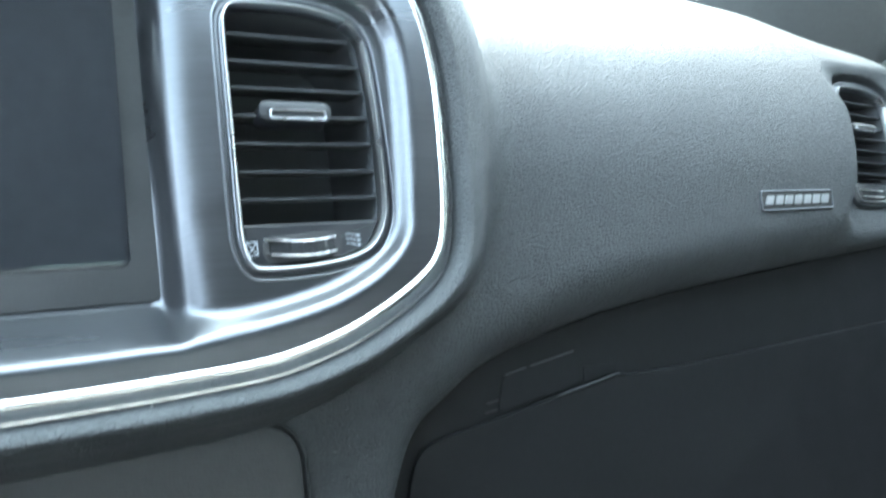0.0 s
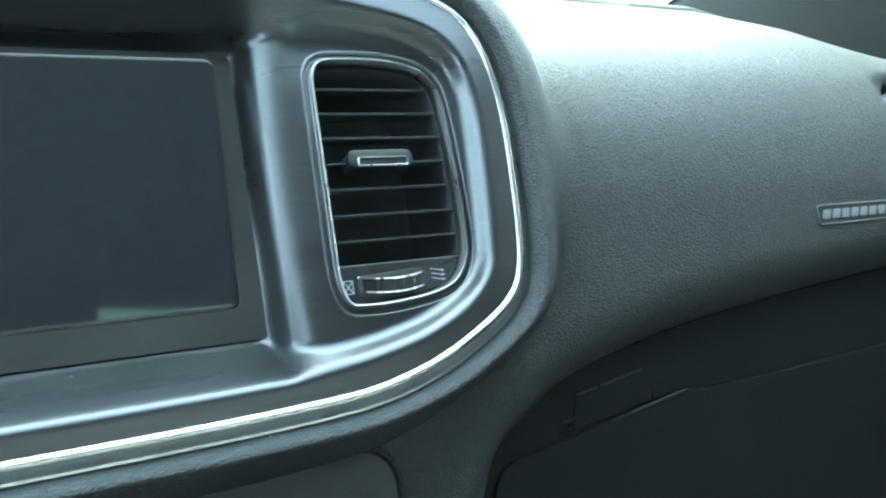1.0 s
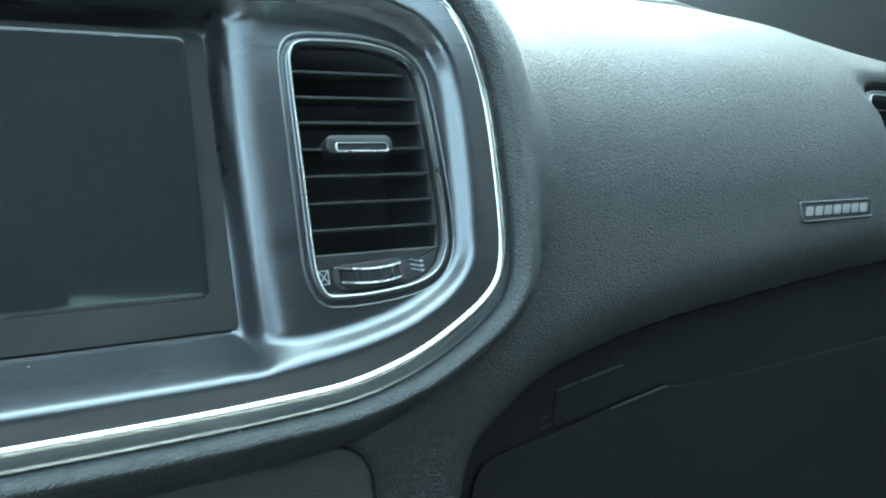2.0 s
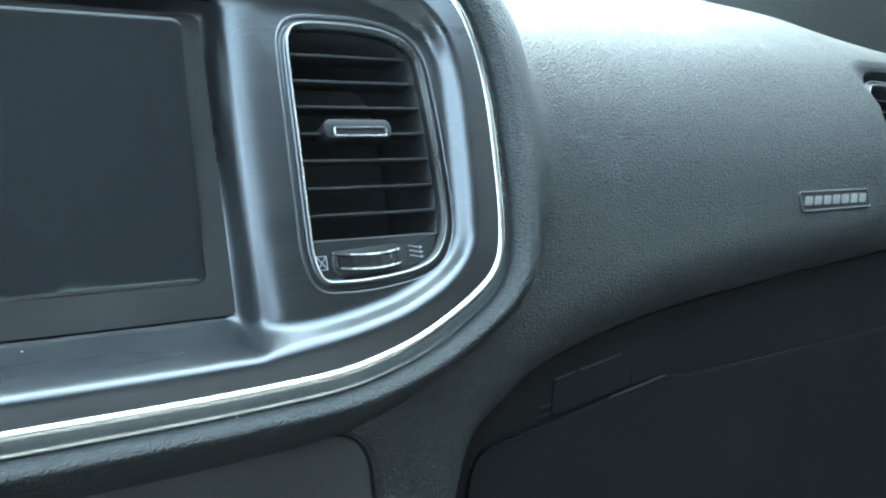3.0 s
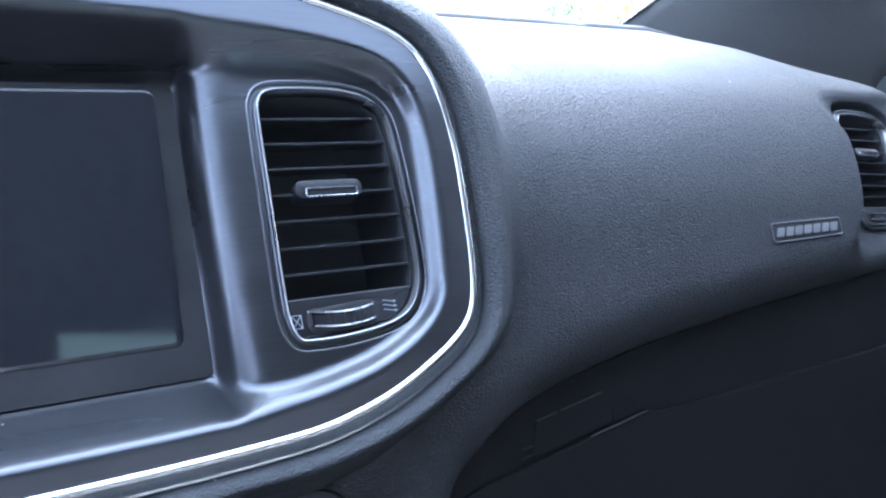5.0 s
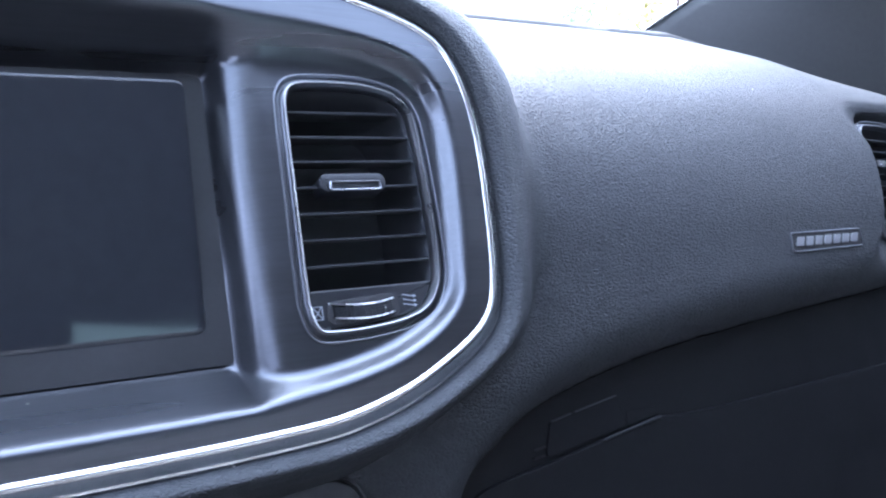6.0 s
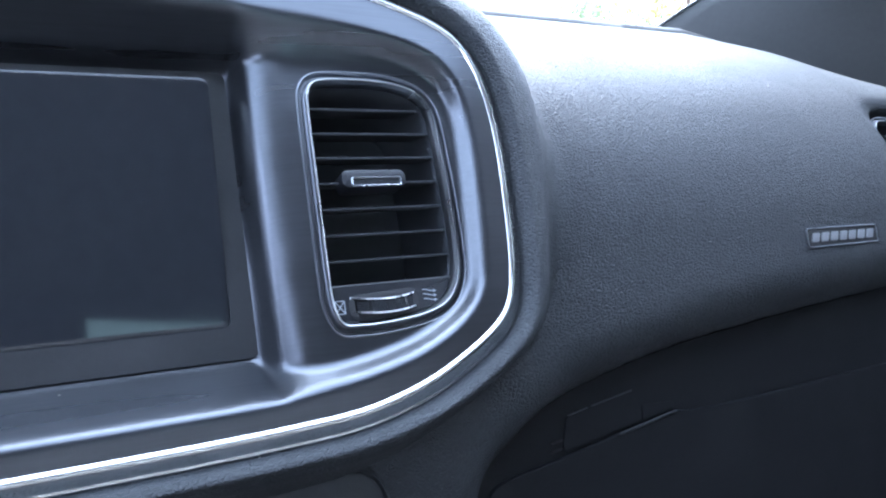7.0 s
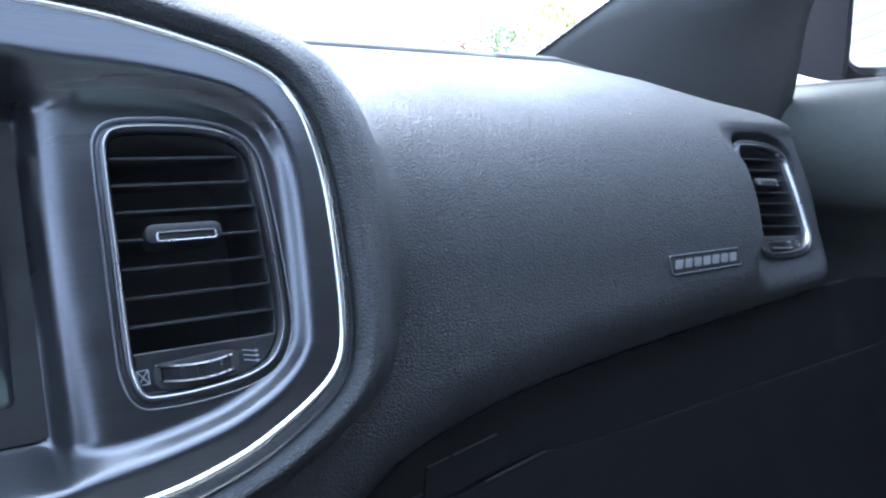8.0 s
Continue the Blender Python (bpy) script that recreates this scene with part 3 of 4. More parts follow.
    part("shut_sign", mesh_of("shut_sign", *join(*bars), INK, 30), vent, "pale crossed square sign")
    bars = []
    for row in range(3):
        line = [(0.0440 + 0.0054 * i / 8, 0.0072 + row * 0.0021 + 0.0005 * math.cos(i * math.pi / 8)) for i in range(9)]
        for a, b in zip(line, line[1:]):
            a, b = np.array(a), np.array(b)
            ln, an = np.linalg.norm(b - a), math.atan2(b[1] - a[1], b[0] - a[0])
            bars.append(moved(box(-ln / 2 - 0.0001, ln / 2 + 0.0001, -0.0001, 0.0003, -th / 2, th / 2),
                              Matrix.Translation(((a + b)[0] / 2, 0.0026, (a + b)[1] / 2)) @ Matrix.Rotation(-an, 4, "Y")))
        e = line[-1]
        bars.append(([(e[0] + 0.0012, 0.0025, e[1]), (e[0] - 0.0004, 0.0025, e[1] + 0.0007), (e[0] - 0.0004, 0.0025, e[1] - 0.0007)], [(0, 1, 2)]))
    part("open_sign", mesh_of("open_sign", *join(*bars), INK, 30), vent, "three pale arrows")
    # tab on the vane
    up = np.array([0.0, lift])
    body = rounded([(0.0122, 0.0602, 0.0032), (0.0434, 0.0602, 0.0032), (0.0434, 0.0686, 0.0032), (0.0122, 0.0686, 0.0032)], 6) + up
    tab = part("tab", mesh_of("tab", *slab(body, -0.0012, 0.010, 0.0006), BLACK, 40), vent, "dark sliding tab")
    trim = rounded([(0.0162, 0.0604, 0.0014), (0.0410, 0.0604, 0.0014), (0.0410, 0.0652, 0.0014), (0.0162, 0.0652, 0.0014)], 5) + up
    v, f = swept(trim, [(0.0, 0.0), (0.0, -0.0014), (-0.0002, -0.0019), (-0.0005, -0.0021), (-0.0008, -0.0019), (-0.0010, -0.0008)])
    n = len(trim)
    part("tab_trim", mesh_of("tab_trim", v, f, CHROME_DARK, 40), tab, "chrome rim of the tab")
    dish = trim - outward(trim) * 0.0010
    v = [(p[0], -0.0009 - 0.0005 * math.cos((p[0] - 0.0286) / 0.0122 * 1.5), p[1]) for p in dish]
    part("tab_face", mesh_of("tab_face", v, [tuple(range(n))], bright, 40), tab)
    return vent


air_vent((0, 0, 0), "upright centre air vent with chrome ring, dark vanes and thumbwheel", STACK, BLACK)
pv = STACK @ Matrix.Translation((0.4900, 0.0500, 0.0290)) @ Matrix(((1.04, 0, 0.10, 0), (0, 1, 0, 0), (0, 0, 0.835, 0), (0, 0, 0, 1)))
air_vent((0, 0, 0), "smaller air vent with chrome ring at the dash end", pv, CHROME, 0.008)

# ---- badge ----
badge = thing("badge", (0.3905, 0.03, 0.020), "dark name badge with silver rim and raised silver bars", "badge")
tilt_v = lambda u, w: float(dash_height(np.array([[u]]), np.array([[w]]))[0, 0])
base_v, slope = tilt_v(0.39, 0.026), (tilt_v(0.39, 0.032) - tilt_v(0.39, 0.020)) / 0.012
bm_ = Matrix.Translation((0.3872, base_v, 0.0258)) @ Matrix.Rotation(math.atan(-slope), 4, "X")
plate = rounded([(-0.0375, -0.0066, 0.002), (0.0385, -0.0062, 0.002), (0.0385, 0.0062, 0.002), (-0.0375, 0.0066, 0.002)], 4)
part("plate", mesh_of("plate", *moved(slab(plate, -0.0006, 0.003, 0.0003), bm_), RUBBER, 40), badge, "dark inset plate")
v, f = swept(plate, [(0.0003, 0.002), (0.0003, -0.0010), (-0.0001, -0.0013), (-0.0005, -0.0010), (-0.0005, -0.0004)])
part("rim", mesh_of("rim", *moved((v, f), bm_), RIM, 40), badge, "thin silver rim")
for k in range(7):
    c, hw, hh = -0.0292 + k * 0.00985, 0.0037, 0.0032
    quad = rounded([(c - hw - 0.0014, -hh, 0.0008), (c + hw - 0.0014, -hh, 0.0008), (c + hw + 0.0014, hh, 0.0008), (c - hw + 0.0014, hh, 0.0008)], 3)
    part("bar", mesh_of("bar", *moved(slab(quad, -0.0014, -0.0004, 0.00012), bm_), LETTER, 40), badge)

# ---- lower storage flap under the stack ----
flap = thing("storage_flap", (-0.13, 0.04, -0.20), "dark plastic storage flap with rounded corners below the stack", "storage flap")
FL = rounded([(2 * CENTRE - 0.024, -0.20, 0.012), (0.0235, -0.20, 0.012), (0.0245, -0.0625, 0.016), (2 * CENTRE - 0.0245, -0.0625, 0.016)], 8)
lean = Matrix.Translation((0, 0.0372, -0.0625)) @ Matrix.Rotation(math.atan(0.06), 4, "X") @ Matrix.Translation((0, 0, 0.0625))
part("door", mesh_of("door", *moved(slab(FL, 0.0, 0.01, 0.0012), lean), HARD, 40), flap)
v, f = swept(FL, [(0.0035, 0.0045), (0.0028, 0.0015), (0.0016, 0.0005), (0.0007, 0.0022), (0.0004, 0.006)])
part("surround", mesh_of("surround", *moved((v, f), lean), HARD, 60), flap, "raised lip around the flap")

# ---- glove box ----
tip = Matrix.Translation((0, 0.064, -0.065)) @ Matrix.Rotation(radians(8), 4, "X") @ Matrix.Translation((0, -0.064, 0.065))
glove = thing("glove_box", (0.37, 0.08, -0.34), "black plastic glove box with a recessed pull handle", "glove box")
brow = (EDGE + outward(EDGE, False) * 0.0004)[(EDGE[:, 0] > 0.055) & (EDGE[:, 0] < 0.62)]
back = np.vstack([[(0.70, -0.36), (0.70, -0.012)], brow[::-1], [(0.056, -0.36)]])
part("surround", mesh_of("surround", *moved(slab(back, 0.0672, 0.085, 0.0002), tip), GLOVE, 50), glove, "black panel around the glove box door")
ledge = catmull([(0.640, -0.0650), (0.50, -0.0672), (0.38, -0.0695), (0.300, -0.0712), (0.250, -0.0708), (0.2310, -0.0692), (0.2149, -0.0715), (0.1859, -0.0755), (0.1513, -0.0805), (0.1175, -0.0846), (0.108, -0.0862), (0.0975, -0.0895), (0.0900, -0.100), (0.0840, -0.125), (0.0790, -0.165)], 5)
lid = np.vstack([[(0.0760, -0.34), (0.645, -0.33)], ledge])
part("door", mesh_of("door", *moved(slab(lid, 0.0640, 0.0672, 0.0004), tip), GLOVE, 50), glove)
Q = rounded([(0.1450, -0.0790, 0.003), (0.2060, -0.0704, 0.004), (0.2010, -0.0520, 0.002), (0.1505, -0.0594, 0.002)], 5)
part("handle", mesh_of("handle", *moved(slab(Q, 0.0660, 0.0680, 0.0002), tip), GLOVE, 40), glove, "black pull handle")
# thin glossy rod added to draw the highlight along the ledge
rod = [(0.0008 * math.cos(q * math.pi / 4), 0.0638 + 0.0008 * math.sin(q * math.pi / 4)) for q in range(8)]
lip = catmull([(0.2318, -0.0688), (0.2149, -0.0712), (0.2000, -0.0732), (0.1859, -0.0752)], 8)
part("ledge_glint", mesh_of("ledge_glint", *moved(swept(lip, rod, False, True), tip), BLACK, 60), glove, "glossier rod added for the bright line along the glove box door top")
# rods in a paler plastic give the seam its glint
rod = [(0.0005 * math.cos(q * math.pi / 4), 0.0660 + 0.0005 * math.sin(q * math.pi / 4)) for q in range(8)]
for seam in ([(0.1660, -0.0566), (0.1515, -0.0589)], [(0.2005, -0.0517), (0.1690, -0.0562)]):
    part("seam_glint", mesh_of("seam_glint", *moved(swept(np.array(seam), rod, False, True), tip), HARD, 60), glove, "thin paler rod for the glint above the handle")
C = rounded([(0.2065, -0.0712, 0.001), (0.2330, -0.0672, 0.001), (0.2330, -0.0632, 0.003), (0.2075, -0.0615, 0.001)], 4)
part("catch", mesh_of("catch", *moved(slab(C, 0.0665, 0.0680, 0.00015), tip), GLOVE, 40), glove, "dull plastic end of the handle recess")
K = rounded([(0.1383, -0.0731, 0.0004), (0.1464, -0.0722, 0.0004), (0.1464, -0.0714, 0.0004), (0.1383, -0.0723, 0.0004)], 3)
for dw in (0.0, -0.0048):
    part("lock", mesh_of("lock", *moved(slab(K + np.array([dw * 0.3, dw]), 0.0660, 0.0680, 0.0002), tip), RUBBER, 40), glove, "small dark lock edge")


# ---- windshield pillar, door, mirror ----
def loft(left, right, bulge, nu=16):
    """A panel between two curves of world points, pushed out along its normal."""
    a, b = catmull(left, 8), catmull(right, 8)
    n = len(a)
    mid = np.cross(b[n // 2] - a[n // 2], a[-1] - a[0])
    mid /= np.linalg.norm(mid)
    if mid[1] > 0:
        mid = -mid
    verts, faces = [], []
    for i in range(n):
        for j in range(nu):
            t = j / (nu - 1)
            verts.append(a[i] * (1 - t) + b[i] * t + mid * bulge * 4 * t * (1 - t))
    for i in range(n - 1):
        for j in range(nu - 1):
            k = i * nu + j
            faces.append((k, k + 1, k + nu + 1, k + nu))
    return verts, faces


def tube(points, radius, around=8):
    """A round bar through world points; radius as a function of the way along."""
    n, verts, faces = len(points), [], []
    way = np.gradient(points, axis=0)
    way /= np.linalg.norm(way, axis=1)[:, None]
    for i in range(n):
        e = np.cross(way[i], (0.0, 0.0, 1.0))
        e /= np.linalg.norm(e)
        g = np.cross(e, way[i])
        for q in range(around):
            a = 2 * math.pi * q / around
            verts.append(points[i] + radius(i / (n - 1)) * (e * math.cos(a) + g * math.sin(a)))
    for i in range(n - 1):
        for q in range(around):
            faces.append((i * around + q, i * around + (q + 1) % around, (i + 1) * around + (q + 1) % around, (i + 1) * around + q))
    faces += [tuple(range(around)), tuple(range((n - 1) * around, n * around))]
    return verts, faces


pillar = single("windshield_pillar", mesh_of("windshield_pillar", *loft(
    [(0.40, 0.392, 0.10), (0.492, 0.348, 0.192), (0.559, 0.300, 0.250), (0.640, 0.242, 0.320), (0.72, 0.06, 0.46), (0.66, -0.30, 0.68)],
    [(0.72, 0.20, 0.05), (0.7345, 0.190, 0.150), (0.752, 0.182, 0.250), (0.775, 0.14, 0.320), (0.77, 0.0, 0.46), (0.74, -0.35, 0.68)], 0.036), PILLAR, 60),
    "smooth grey plastic windshield pillar trim", "pillar trim", "structure")
part_curve = catmull([(0.492, 0.348, 0.192), (0.559, 0.300, 0.250), (0.640, 0.242, 0.320), (0.72, 0.06, 0.46), (0.66, -0.30, 0.68)], 8)
single("pillar_seal", mesh_of("pillar_seal", *tube(part_curve, lambda k: 0.0016), RUBBER, 70), "thin black rubber seal along the windshield pillar", "trim", "structure")
solid = pillar.modifiers.new("thick", "SOLIDIFY")
solid.thickness, solid.offset = 0.012, -1

BELT = 0.158
door = thing("car_door", (0.76, -0.35, -0.5), "grey-green vinyl car door panel", "car door", FLAT)
prof = catmull([(0.760, -0.50), (0.785, -0.20), (0.785, -0.06), (0.756, 0.000), (0.729, 0.030), (0.717, 0.060), (0.714, 0.090), (0.721, 0.119), (0.743, 0.144), (0.785, BELT)], 6)
ys = np.linspace(-1.1, 0.33, 40)
verts = [(p[0] - 0.03 * max(0, y - 0.1), y, p[1]) for y in ys for p in prof]
n = len(prof)
faces = [(i * n + j, (i + 1) * n + j, (i + 1) * n + j + 1, i * n + j + 1) for i in range(len(ys) - 1) for j in range(n - 1)]
part("panel", mesh_of("panel", verts, [f for f in faces if prof[f[0] % n][1] > -0.16], DOOR, 60), door)
# below -0.16 the door takes a near-black colour in place of shade
part("shaded_lower_panel", mesh_of("shaded_lower_panel", verts, [f for f in faces if prof[f[0] % n][1] <= -0.16], GLOVE, 60), door, "lower door panel, coloured near-black for the shade on it")
hb = rounded([(0.0, 0.0, 0.014), (0.11, 0.004, 0.014), (0.11, 0.062, 0.014), (0.0, 0.060, 0.014)], 6)
hm = Matrix(((0, 1, 0, 0.778), (-1, 0, 0, 0.115), (0, 0, 1, 0.018), (0, 0, 0, 1)))
v, f = swept(hb, [(0.004, 0.004), (0.003, -0.005), (0.0, -0.007), (-0.004, -0.003), (-0.005, 0.01)])
grip = part("handle_bezel", mesh_of("handle_bezel", *moved((v, f), hm), BLACK, 40), door, "black bezel of the door handle")
part("handle", mesh_of("handle", *moved(slab(hb - outward(hb) * 0.008, -0.004, 0.004, 0.002), hm), CHROME_DARK, 40), grip, "satin metal door handle")
part("belt_seal", mesh_of("belt_seal", *box(0.783, 0.798, -1.1, 0.33, BELT - 0.012, BELT + 0.004, 0.003), RUBBER, 40), door, "black rubber window seal")
sail = [(0.228, 0.1765), (0.205, 0.1685), (0.186, 0.1630), (0.166, 0.1615), (0.164, 0.20), (0.162, 0.30), (0.150, 0.44), (0.235, 0.44), (0.262, 0.30), (0.246, 0.20)]
part("mirror_sail", mesh_of("mirror_sail", *prism(sail, 0.786, 0.796), SAIL, 40), door, "black plastic corner trim at the mirror")

mir = thing("door_mirror", (0.98, 0.25, 0.16), "black door mirror with rounded glass, outside the window", "door mirror", FLAT)
mo = rounded([(-0.085, 0.0, 0.022), (0.085, 0.004, 0.03), (0.095, 0.125, 0.03), (-0.080, 0.135, 0.02)], 8)
mm = Matrix.Translation((1.009, 0.207, 0.190)) @ Matrix.Rotation(radians(-22), 4, "Z")
v, f = swept(mo, [(0.0, 0.010), (0.004, 0.0), (0.010, -0.004), (0.016, 0.01), (0.018, 0.03), (0.008, 0.07), (-0.02, 0.095)])
n = len(mo)
f.append(tuple(i * 7 + 6 for i in range(n)))
part("housing", mesh_of("housing", *moved((v, f), mm), RUBBER, 40), mir, "black plastic mirror housing")
part("glass", mesh_of("glass", *moved(slab(mo + outward(mo) * 0.0005, 0.004, 0.009, 0.0005), mm), MIRROR, 40), mir, "mirror glass")
part("arm", mesh_of("arm", *box(0.80, 1.02, 0.285, 0.325, 0.125, 0.165, 0.012), PAINT, 40), mir, "black mirror arm")

# ---- cabin shell ----
ROOF = 0.68


def wall(name, pieces, mat, label, category="cabin"):
    return single(name, mesh_of(name, *join(*[box(*p) for p in pieces]), mat, 30), label, category, "structure")


wall("cabin_floor", [(-1.06, 0.86, -2.4, 0.55, -0.60, -0.57)], CARPET, "dark carpeted car floor", "floor")
wall("firewall", [(-1.06, 0.86, 0.50, 0.53, -0.57, 0.17), (-1.09, 0.86, 0.352, 0.53, 0.170, 0.184)], CABIN, "dark bulkhead behind the dashboard", "wall")
wall("headliner", [(-1.06, 0.86, -1.74, -0.35, ROOF, ROOF + 0.03)], LINER, "pale cloth headliner", "ceiling")
# front window filled up to 0.40 to take light off the bezel
wall("cabin_side_far", [(-1.09, -1.06, -2.4, 0.53, -0.57, 0.16), (-1.09, -1.06, -2.4, -1.5, 0.16, ROOF), (-1.09, -1.06, -0.75, -0.65, 0.16, ROOF),
                        (-1.09, -1.06, -1.5, -0.1, 0.56, ROOF), (-1.09, -1.06, -0.65, -0.1, 0.16, 0.40)], CABIN, "dark far side of the cabin, front window part closed to cut light", "wall")
# opening ends at y = -0.40, which limits the light on the pad
wall("cabin_side_near", [(0.80, 0.83, -1.74, 0.53, -0.57, 0.10), (0.80, 0.83, 0.335, 0.53, 0.10, 0.184), (0.80, 0.83, -1.74, -0.40, 0.10, ROOF),
                         (0.80, 0.83, -0.40, 0.10, 0.54, ROOF)], CABIN, "dark near side of the cabin, window opening shortened to cut light", "wall")
RW = (-0.058, 0.335, 0.30, 0.655)
rear = [box(*p) for p in ((-1.06, 0.80, -1.74, -1.70, -0.57, RW[2]), (-1.06, RW[0], -1.74, -1.70, RW[2], ROOF), (RW[1], 0.80, -1.74, -1.70, RW[2], ROOF))]
rear.append(([(x, y, z) for y in (-1.74, -1.70) for x, z in ((RW[0], RW[3]), (RW[1], RW[3] - 0.062), (RW[1], ROOF), (RW[0], ROOF))],
             [(0, 1, 2, 3), (7, 6, 5, 4), (0, 4, 5, 1), (1, 5, 6, 2), (2, 6, 7, 3), (3, 7, 4, 0)]))
single("cabin_rear", mesh_of("cabin_rear", *join(*rear), CABIN, 30), "dark rear of the cabin with a window opening", "cabin", "structure")
# unseen plain wall, added to block light on the lower dash
wall("light_block", [(-1.06, 0.80, -0.95, -0.85, -0.57, 0.22)], CABIN, "unseen dark wall added to keep light off the lower dash", "wall")
pane = single("rear_window", mesh_of("rear_window", *box(RW[0], RW[1], -1.725, -1.715, RW[2], RW[3]), TINTED), "greenish tinted rear window glass", "window", "structure")
pane.visible_shadow = False
side_pane = single("side_window", mesh_of("side_window", *prism([(-0.40, 0.10), (0.335, 0.10), (0.335, 0.20), (0.10, 0.54), (-0.40, 0.54)], 0.803, 0.807), SIDE_GLASS), "lightly tinted front door window glass", "window", "structure")
side_pane.visible_shadow = False
ws_v = [(-1.05, 0.352, 0.185), (0.60, 0.352, 0.185), (0.66, -0.35, ROOF), (-0.92, -0.35, ROOF)]
shield = single("windshield", mesh_of("windshield", ws_v + [(x, y + 0.003, z + 0.005) for x, y, z in ws_v],
                [(0, 1, 2, 3), (7, 6, 5, 4), (0, 4, 5, 1), (1, 5, 6, 2), (2, 6, 7, 3), (3, 7, 4, 0)], WINDSHIELD_GLASS), "clear sloping windshield glass", "windshield", "structure")
shield.visible_shadow = False

# soft strip on the back of the dash top, along the foot of the windshield and under the pillar, where it tapers out
us, ws = np.concatenate([np.arange(-1.05, 0.40, 0.05), np.arange(0.40, 0.576, 0.007)]), np.linspace(0.12, 0.3157, 200)
back_y = np.interp(us, [0.49, 0.50, 0.52, 0.54, 0.56, 0.58], [0.3445, 0.337, 0.314, 0.2926, 0.276, 0.257])
broad, tall = 0.045 * (1 - ease(0.47, 0.575, us)), 1 - ease(0.50, 0.575, us)
cr, sr = math.cos(radians(RECLINE)), math.sin(radians(RECLINE))
U, W, H = dash_points(us, ws)
DY, DZ = cr * H + sr * W, cr * W - sr * H      # the dash skin in world terms
verts = []
for k, x in enumerate(us):
    for frac, lift in ((0.0, -0.0010), (0.05, 0.0016), (0.12, 0.0032), (0.20, 0.0040), (0.4, 0.0034), (1.0, 0.0004), (1.0, -0.0010)):
        y = back_y[k] - broad[k] * (1 - frac)
        verts.append((x, y, float(np.interp(y, DY[:, k], DZ[:, k])) + (lift * tall[k] if lift > 0 else lift)))
faces = [(a * 7 + b, a * 7 + 7 + b, a * 7 + 8 + b, a * 7 + b + 1) for a in range(len(us) - 1) for b in range(6)]
single("windshield_trim", mesh_of("windshield_trim", verts, faces, PILLAR, 70), "soft grey strip along the foot of the windshield", "trim", "structure")

# ---- outdoors ----
wall("ground", [(-400, 400, -400, 400, -1.2, -1.0)], ASPHALT, "grey asphalt ground", "ground")
house = thing("house", (6, -8, -1.0), "white sided house beside the drive", "house", FLAT)
part("wall", mesh_of("wall", *box(3.6, 9, -16, -0.5, -1.0, 3.6), SIDING), house)
for k in range(22):
    part("board", mesh_of("board", *box(3.56, 3.6, -16, -0.5, -0.98 + k * 0.2, -0.80 + k * 0.2, 0.006), SIDING), house)
v, f = [(3.2, -16.4, 3.5), (9.4, -16.4, 3.5), (9.4, -0.1, 3.5), (3.2, -0.1, 3.5), (6.3, -16.4, 5.8), (6.3, -0.1, 5.8)], [(0, 4, 5, 3), (1, 2, 5, 4), (0, 1, 4), (2, 3, 5), (0, 3, 2, 1)]
part("roof", mesh_of("roof", v, f, CABIN), house, "dark shingle roof")


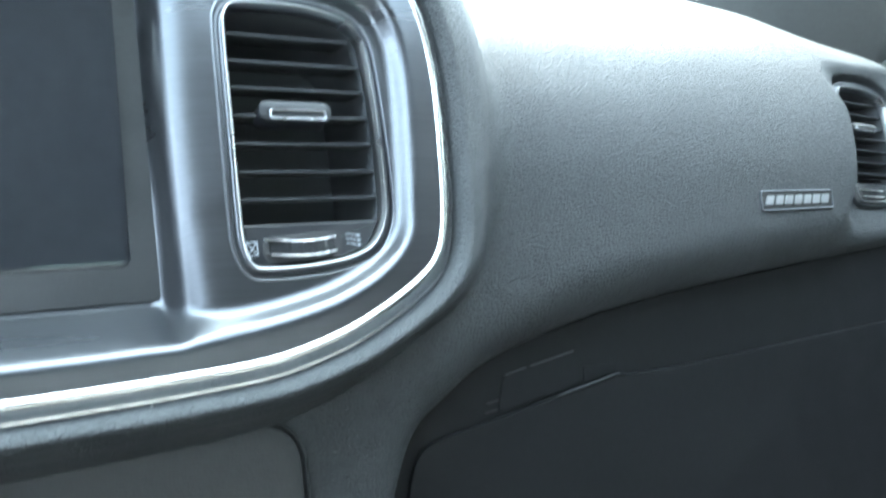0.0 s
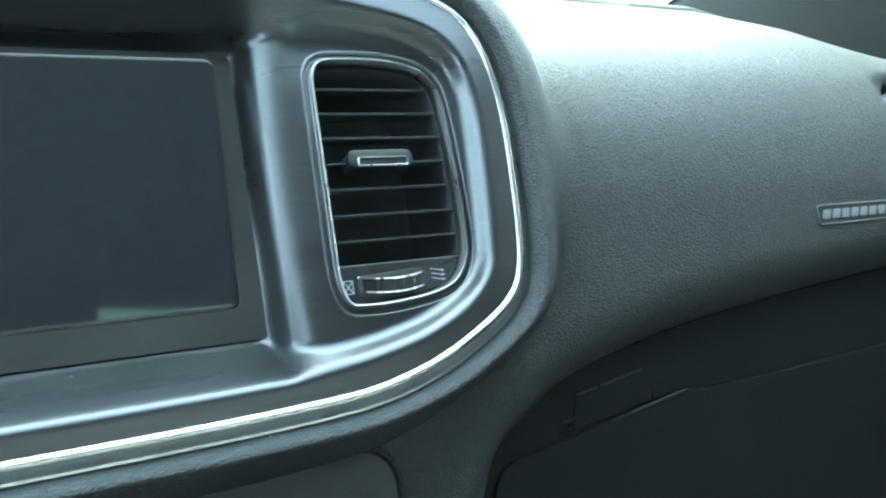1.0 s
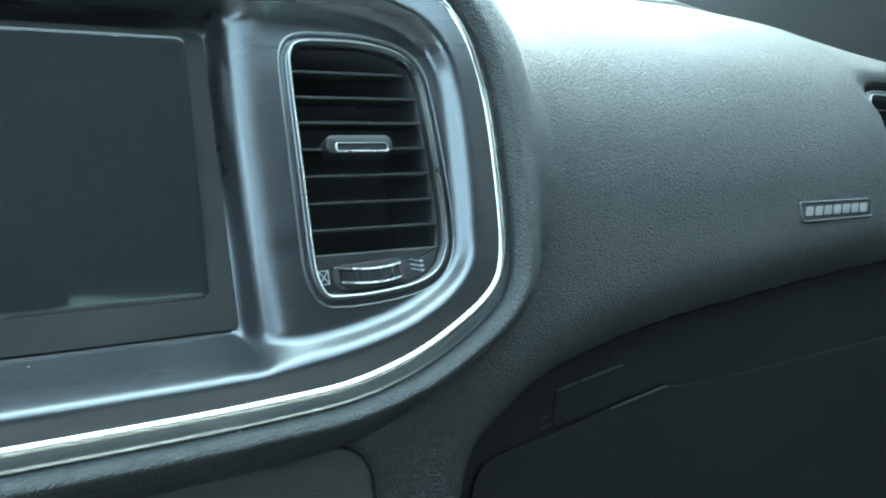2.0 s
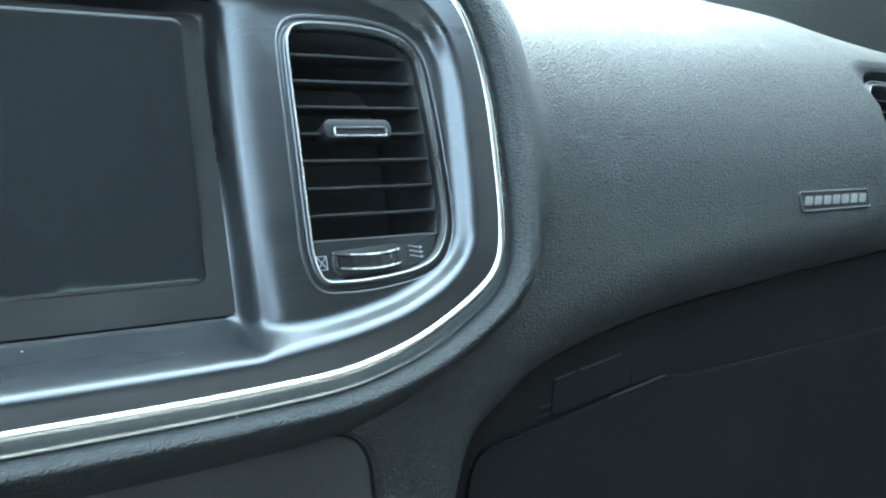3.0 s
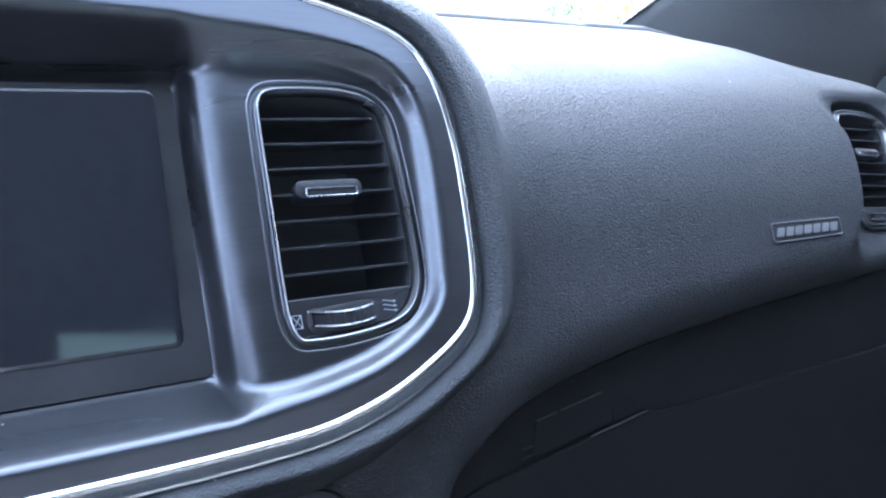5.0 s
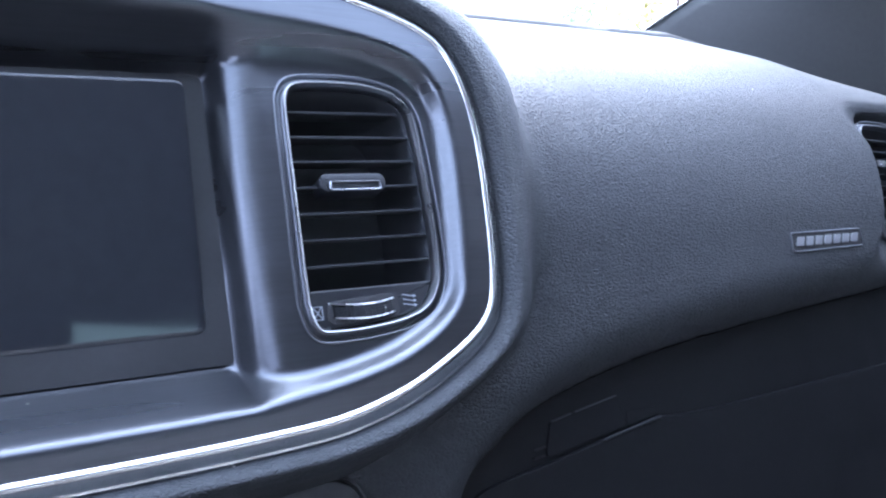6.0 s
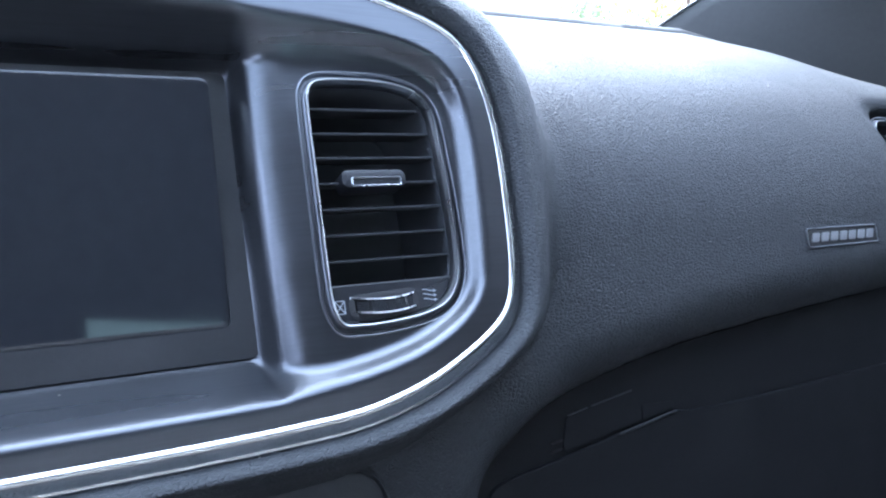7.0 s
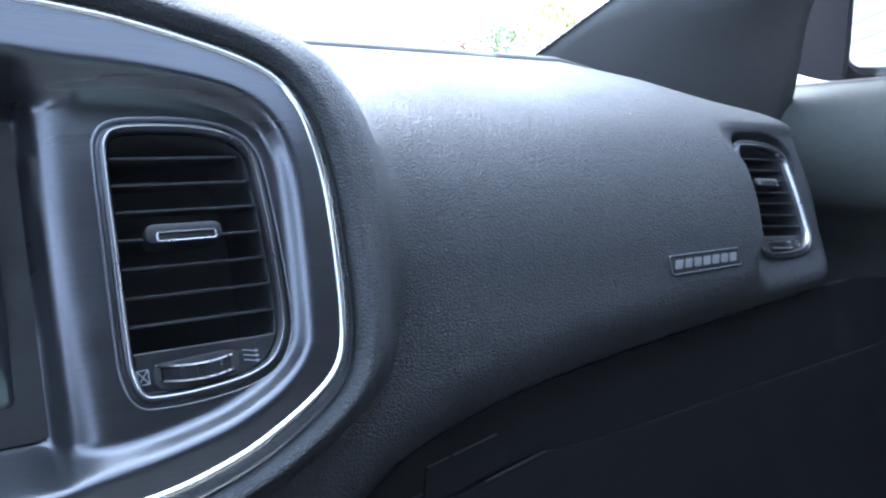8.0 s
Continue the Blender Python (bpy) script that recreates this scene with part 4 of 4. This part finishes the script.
def tree(x, y, size, leaf, seed, label):
    rng = random.Random(seed)
    t = thing("tree", (x, y, -1.0), label, "tree", FLAT, group="trees ahead of the car")
    pieces = []
    for k in range(6):
        a = rng.uniform(0, 6.28)
        top = Vector((x + math.cos(a) * size * 0.35, y + math.sin(a) * size * 0.35, -1 + size * rng.uniform(0.6, 0.95)))
        base = Vector((x, y, -1 + size * 0.3 * (k > 0)))
        r0, r1 = size * (0.03 if k else 0.05), size * 0.012
        ring = []
        for p, r in ((base, r0), ((base + top) / 2 + Vector((0.1, 0.05, 0)) * size * 0.2, (r0 + r1) / 2), (top, r1)):
            ring += [(p.x + r * math.cos(q * 1.047), p.y + r * math.sin(q * 1.047), p.z) for q in range(6)]
        pieces.append((ring, [(s * 6 + q, s * 6 + (q + 1) % 6, s * 6 + 6 + (q + 1) % 6, s * 6 + 6 + q) for s in range(2) for q in range(6)]))
    part("trunk", mesh_of("trunk", *join(*pieces), BARK), t)
    verts, faces = [], []
    heads = [(rng.gauss(0, 0.26), rng.gauss(0, 0.26), rng.uniform(0.55, 1.0)) for _ in range(7)]
    for _ in range(1500):
        h = rng.choice(heads)
        c = Vector((x + (h[0] + rng.gauss(0, 0.09)) * size, y + (h[1] + rng.gauss(0, 0.09)) * size, -1 + (h[2] + rng.gauss(0, 0.07)) * size))
        e = Euler((rng.uniform(0, 6), rng.uniform(0, 6), rng.uniform(0, 6))).to_matrix()
        s, k = size * rng.uniform(0.015, 0.030), len(verts)
        verts += [tuple(c + e @ Vector(q) * s) for q in ((-1, 0, 0), (0, -0.5, 0.15), (1, 0, 0), (0, 0.5, 0.15))]
        faces.append((k, k + 1, k + 2, k + 3))
    part("crown", mesh_of("crown", verts, faces, leaf), t)


for i, (x, y, size, leaf, text) in enumerate([(20.2, 24.5, 5.3, LEAF, "leafy green garden tree"), (16.8, 25, 5.2, LEAF_RED, "garden tree with russet leaves"), (25.2, 24.5, 8.0, LEAF_GOLD, "tall tree with yellowing leaves"),
                                              (22.4, 26, 5.2, LEAF, "leafy green garden tree"), (13.0, 27, 4.6, LEAF, "leafy green garden tree")]):
    tree(x, y, size, leaf, i, text)

# ---- specks of dust ----
def speck(radius, seed, label, at):
    bm = bmesh.new()
    bmesh.ops.create_icosphere(bm, subdivisions=2, radius=radius)
    for q in bm.verts:
        q.co *= 1 + 0.4 * noise.noise(q.co / radius * 1.2 + Vector((seed, 0, 0)))
        q.co.x *= 1.5
    me = bpy.data.meshes.new("crumb")
    bm.to_mesh(me)
    bm.free()
    me.shade_smooth()
    me.materials.append(DUST)
    single("crumb", me, label, "crumb", frame_m=at)


speck(0.0003, 1, "tiny pale crumb on the bezel shelf", STACK @ Matrix.Translation((-0.1045, 0.0132, -0.0123)))
speck(0.0004, 2, "pale speck of dust on the grained dash pad", Matrix.Translation((0.3895, 0.1128, 0.1172)))
speck(0.0003, 3, "pale speck of dust on the chrome strip", Matrix.Translation((-0.039, -0.0242, -0.041)))
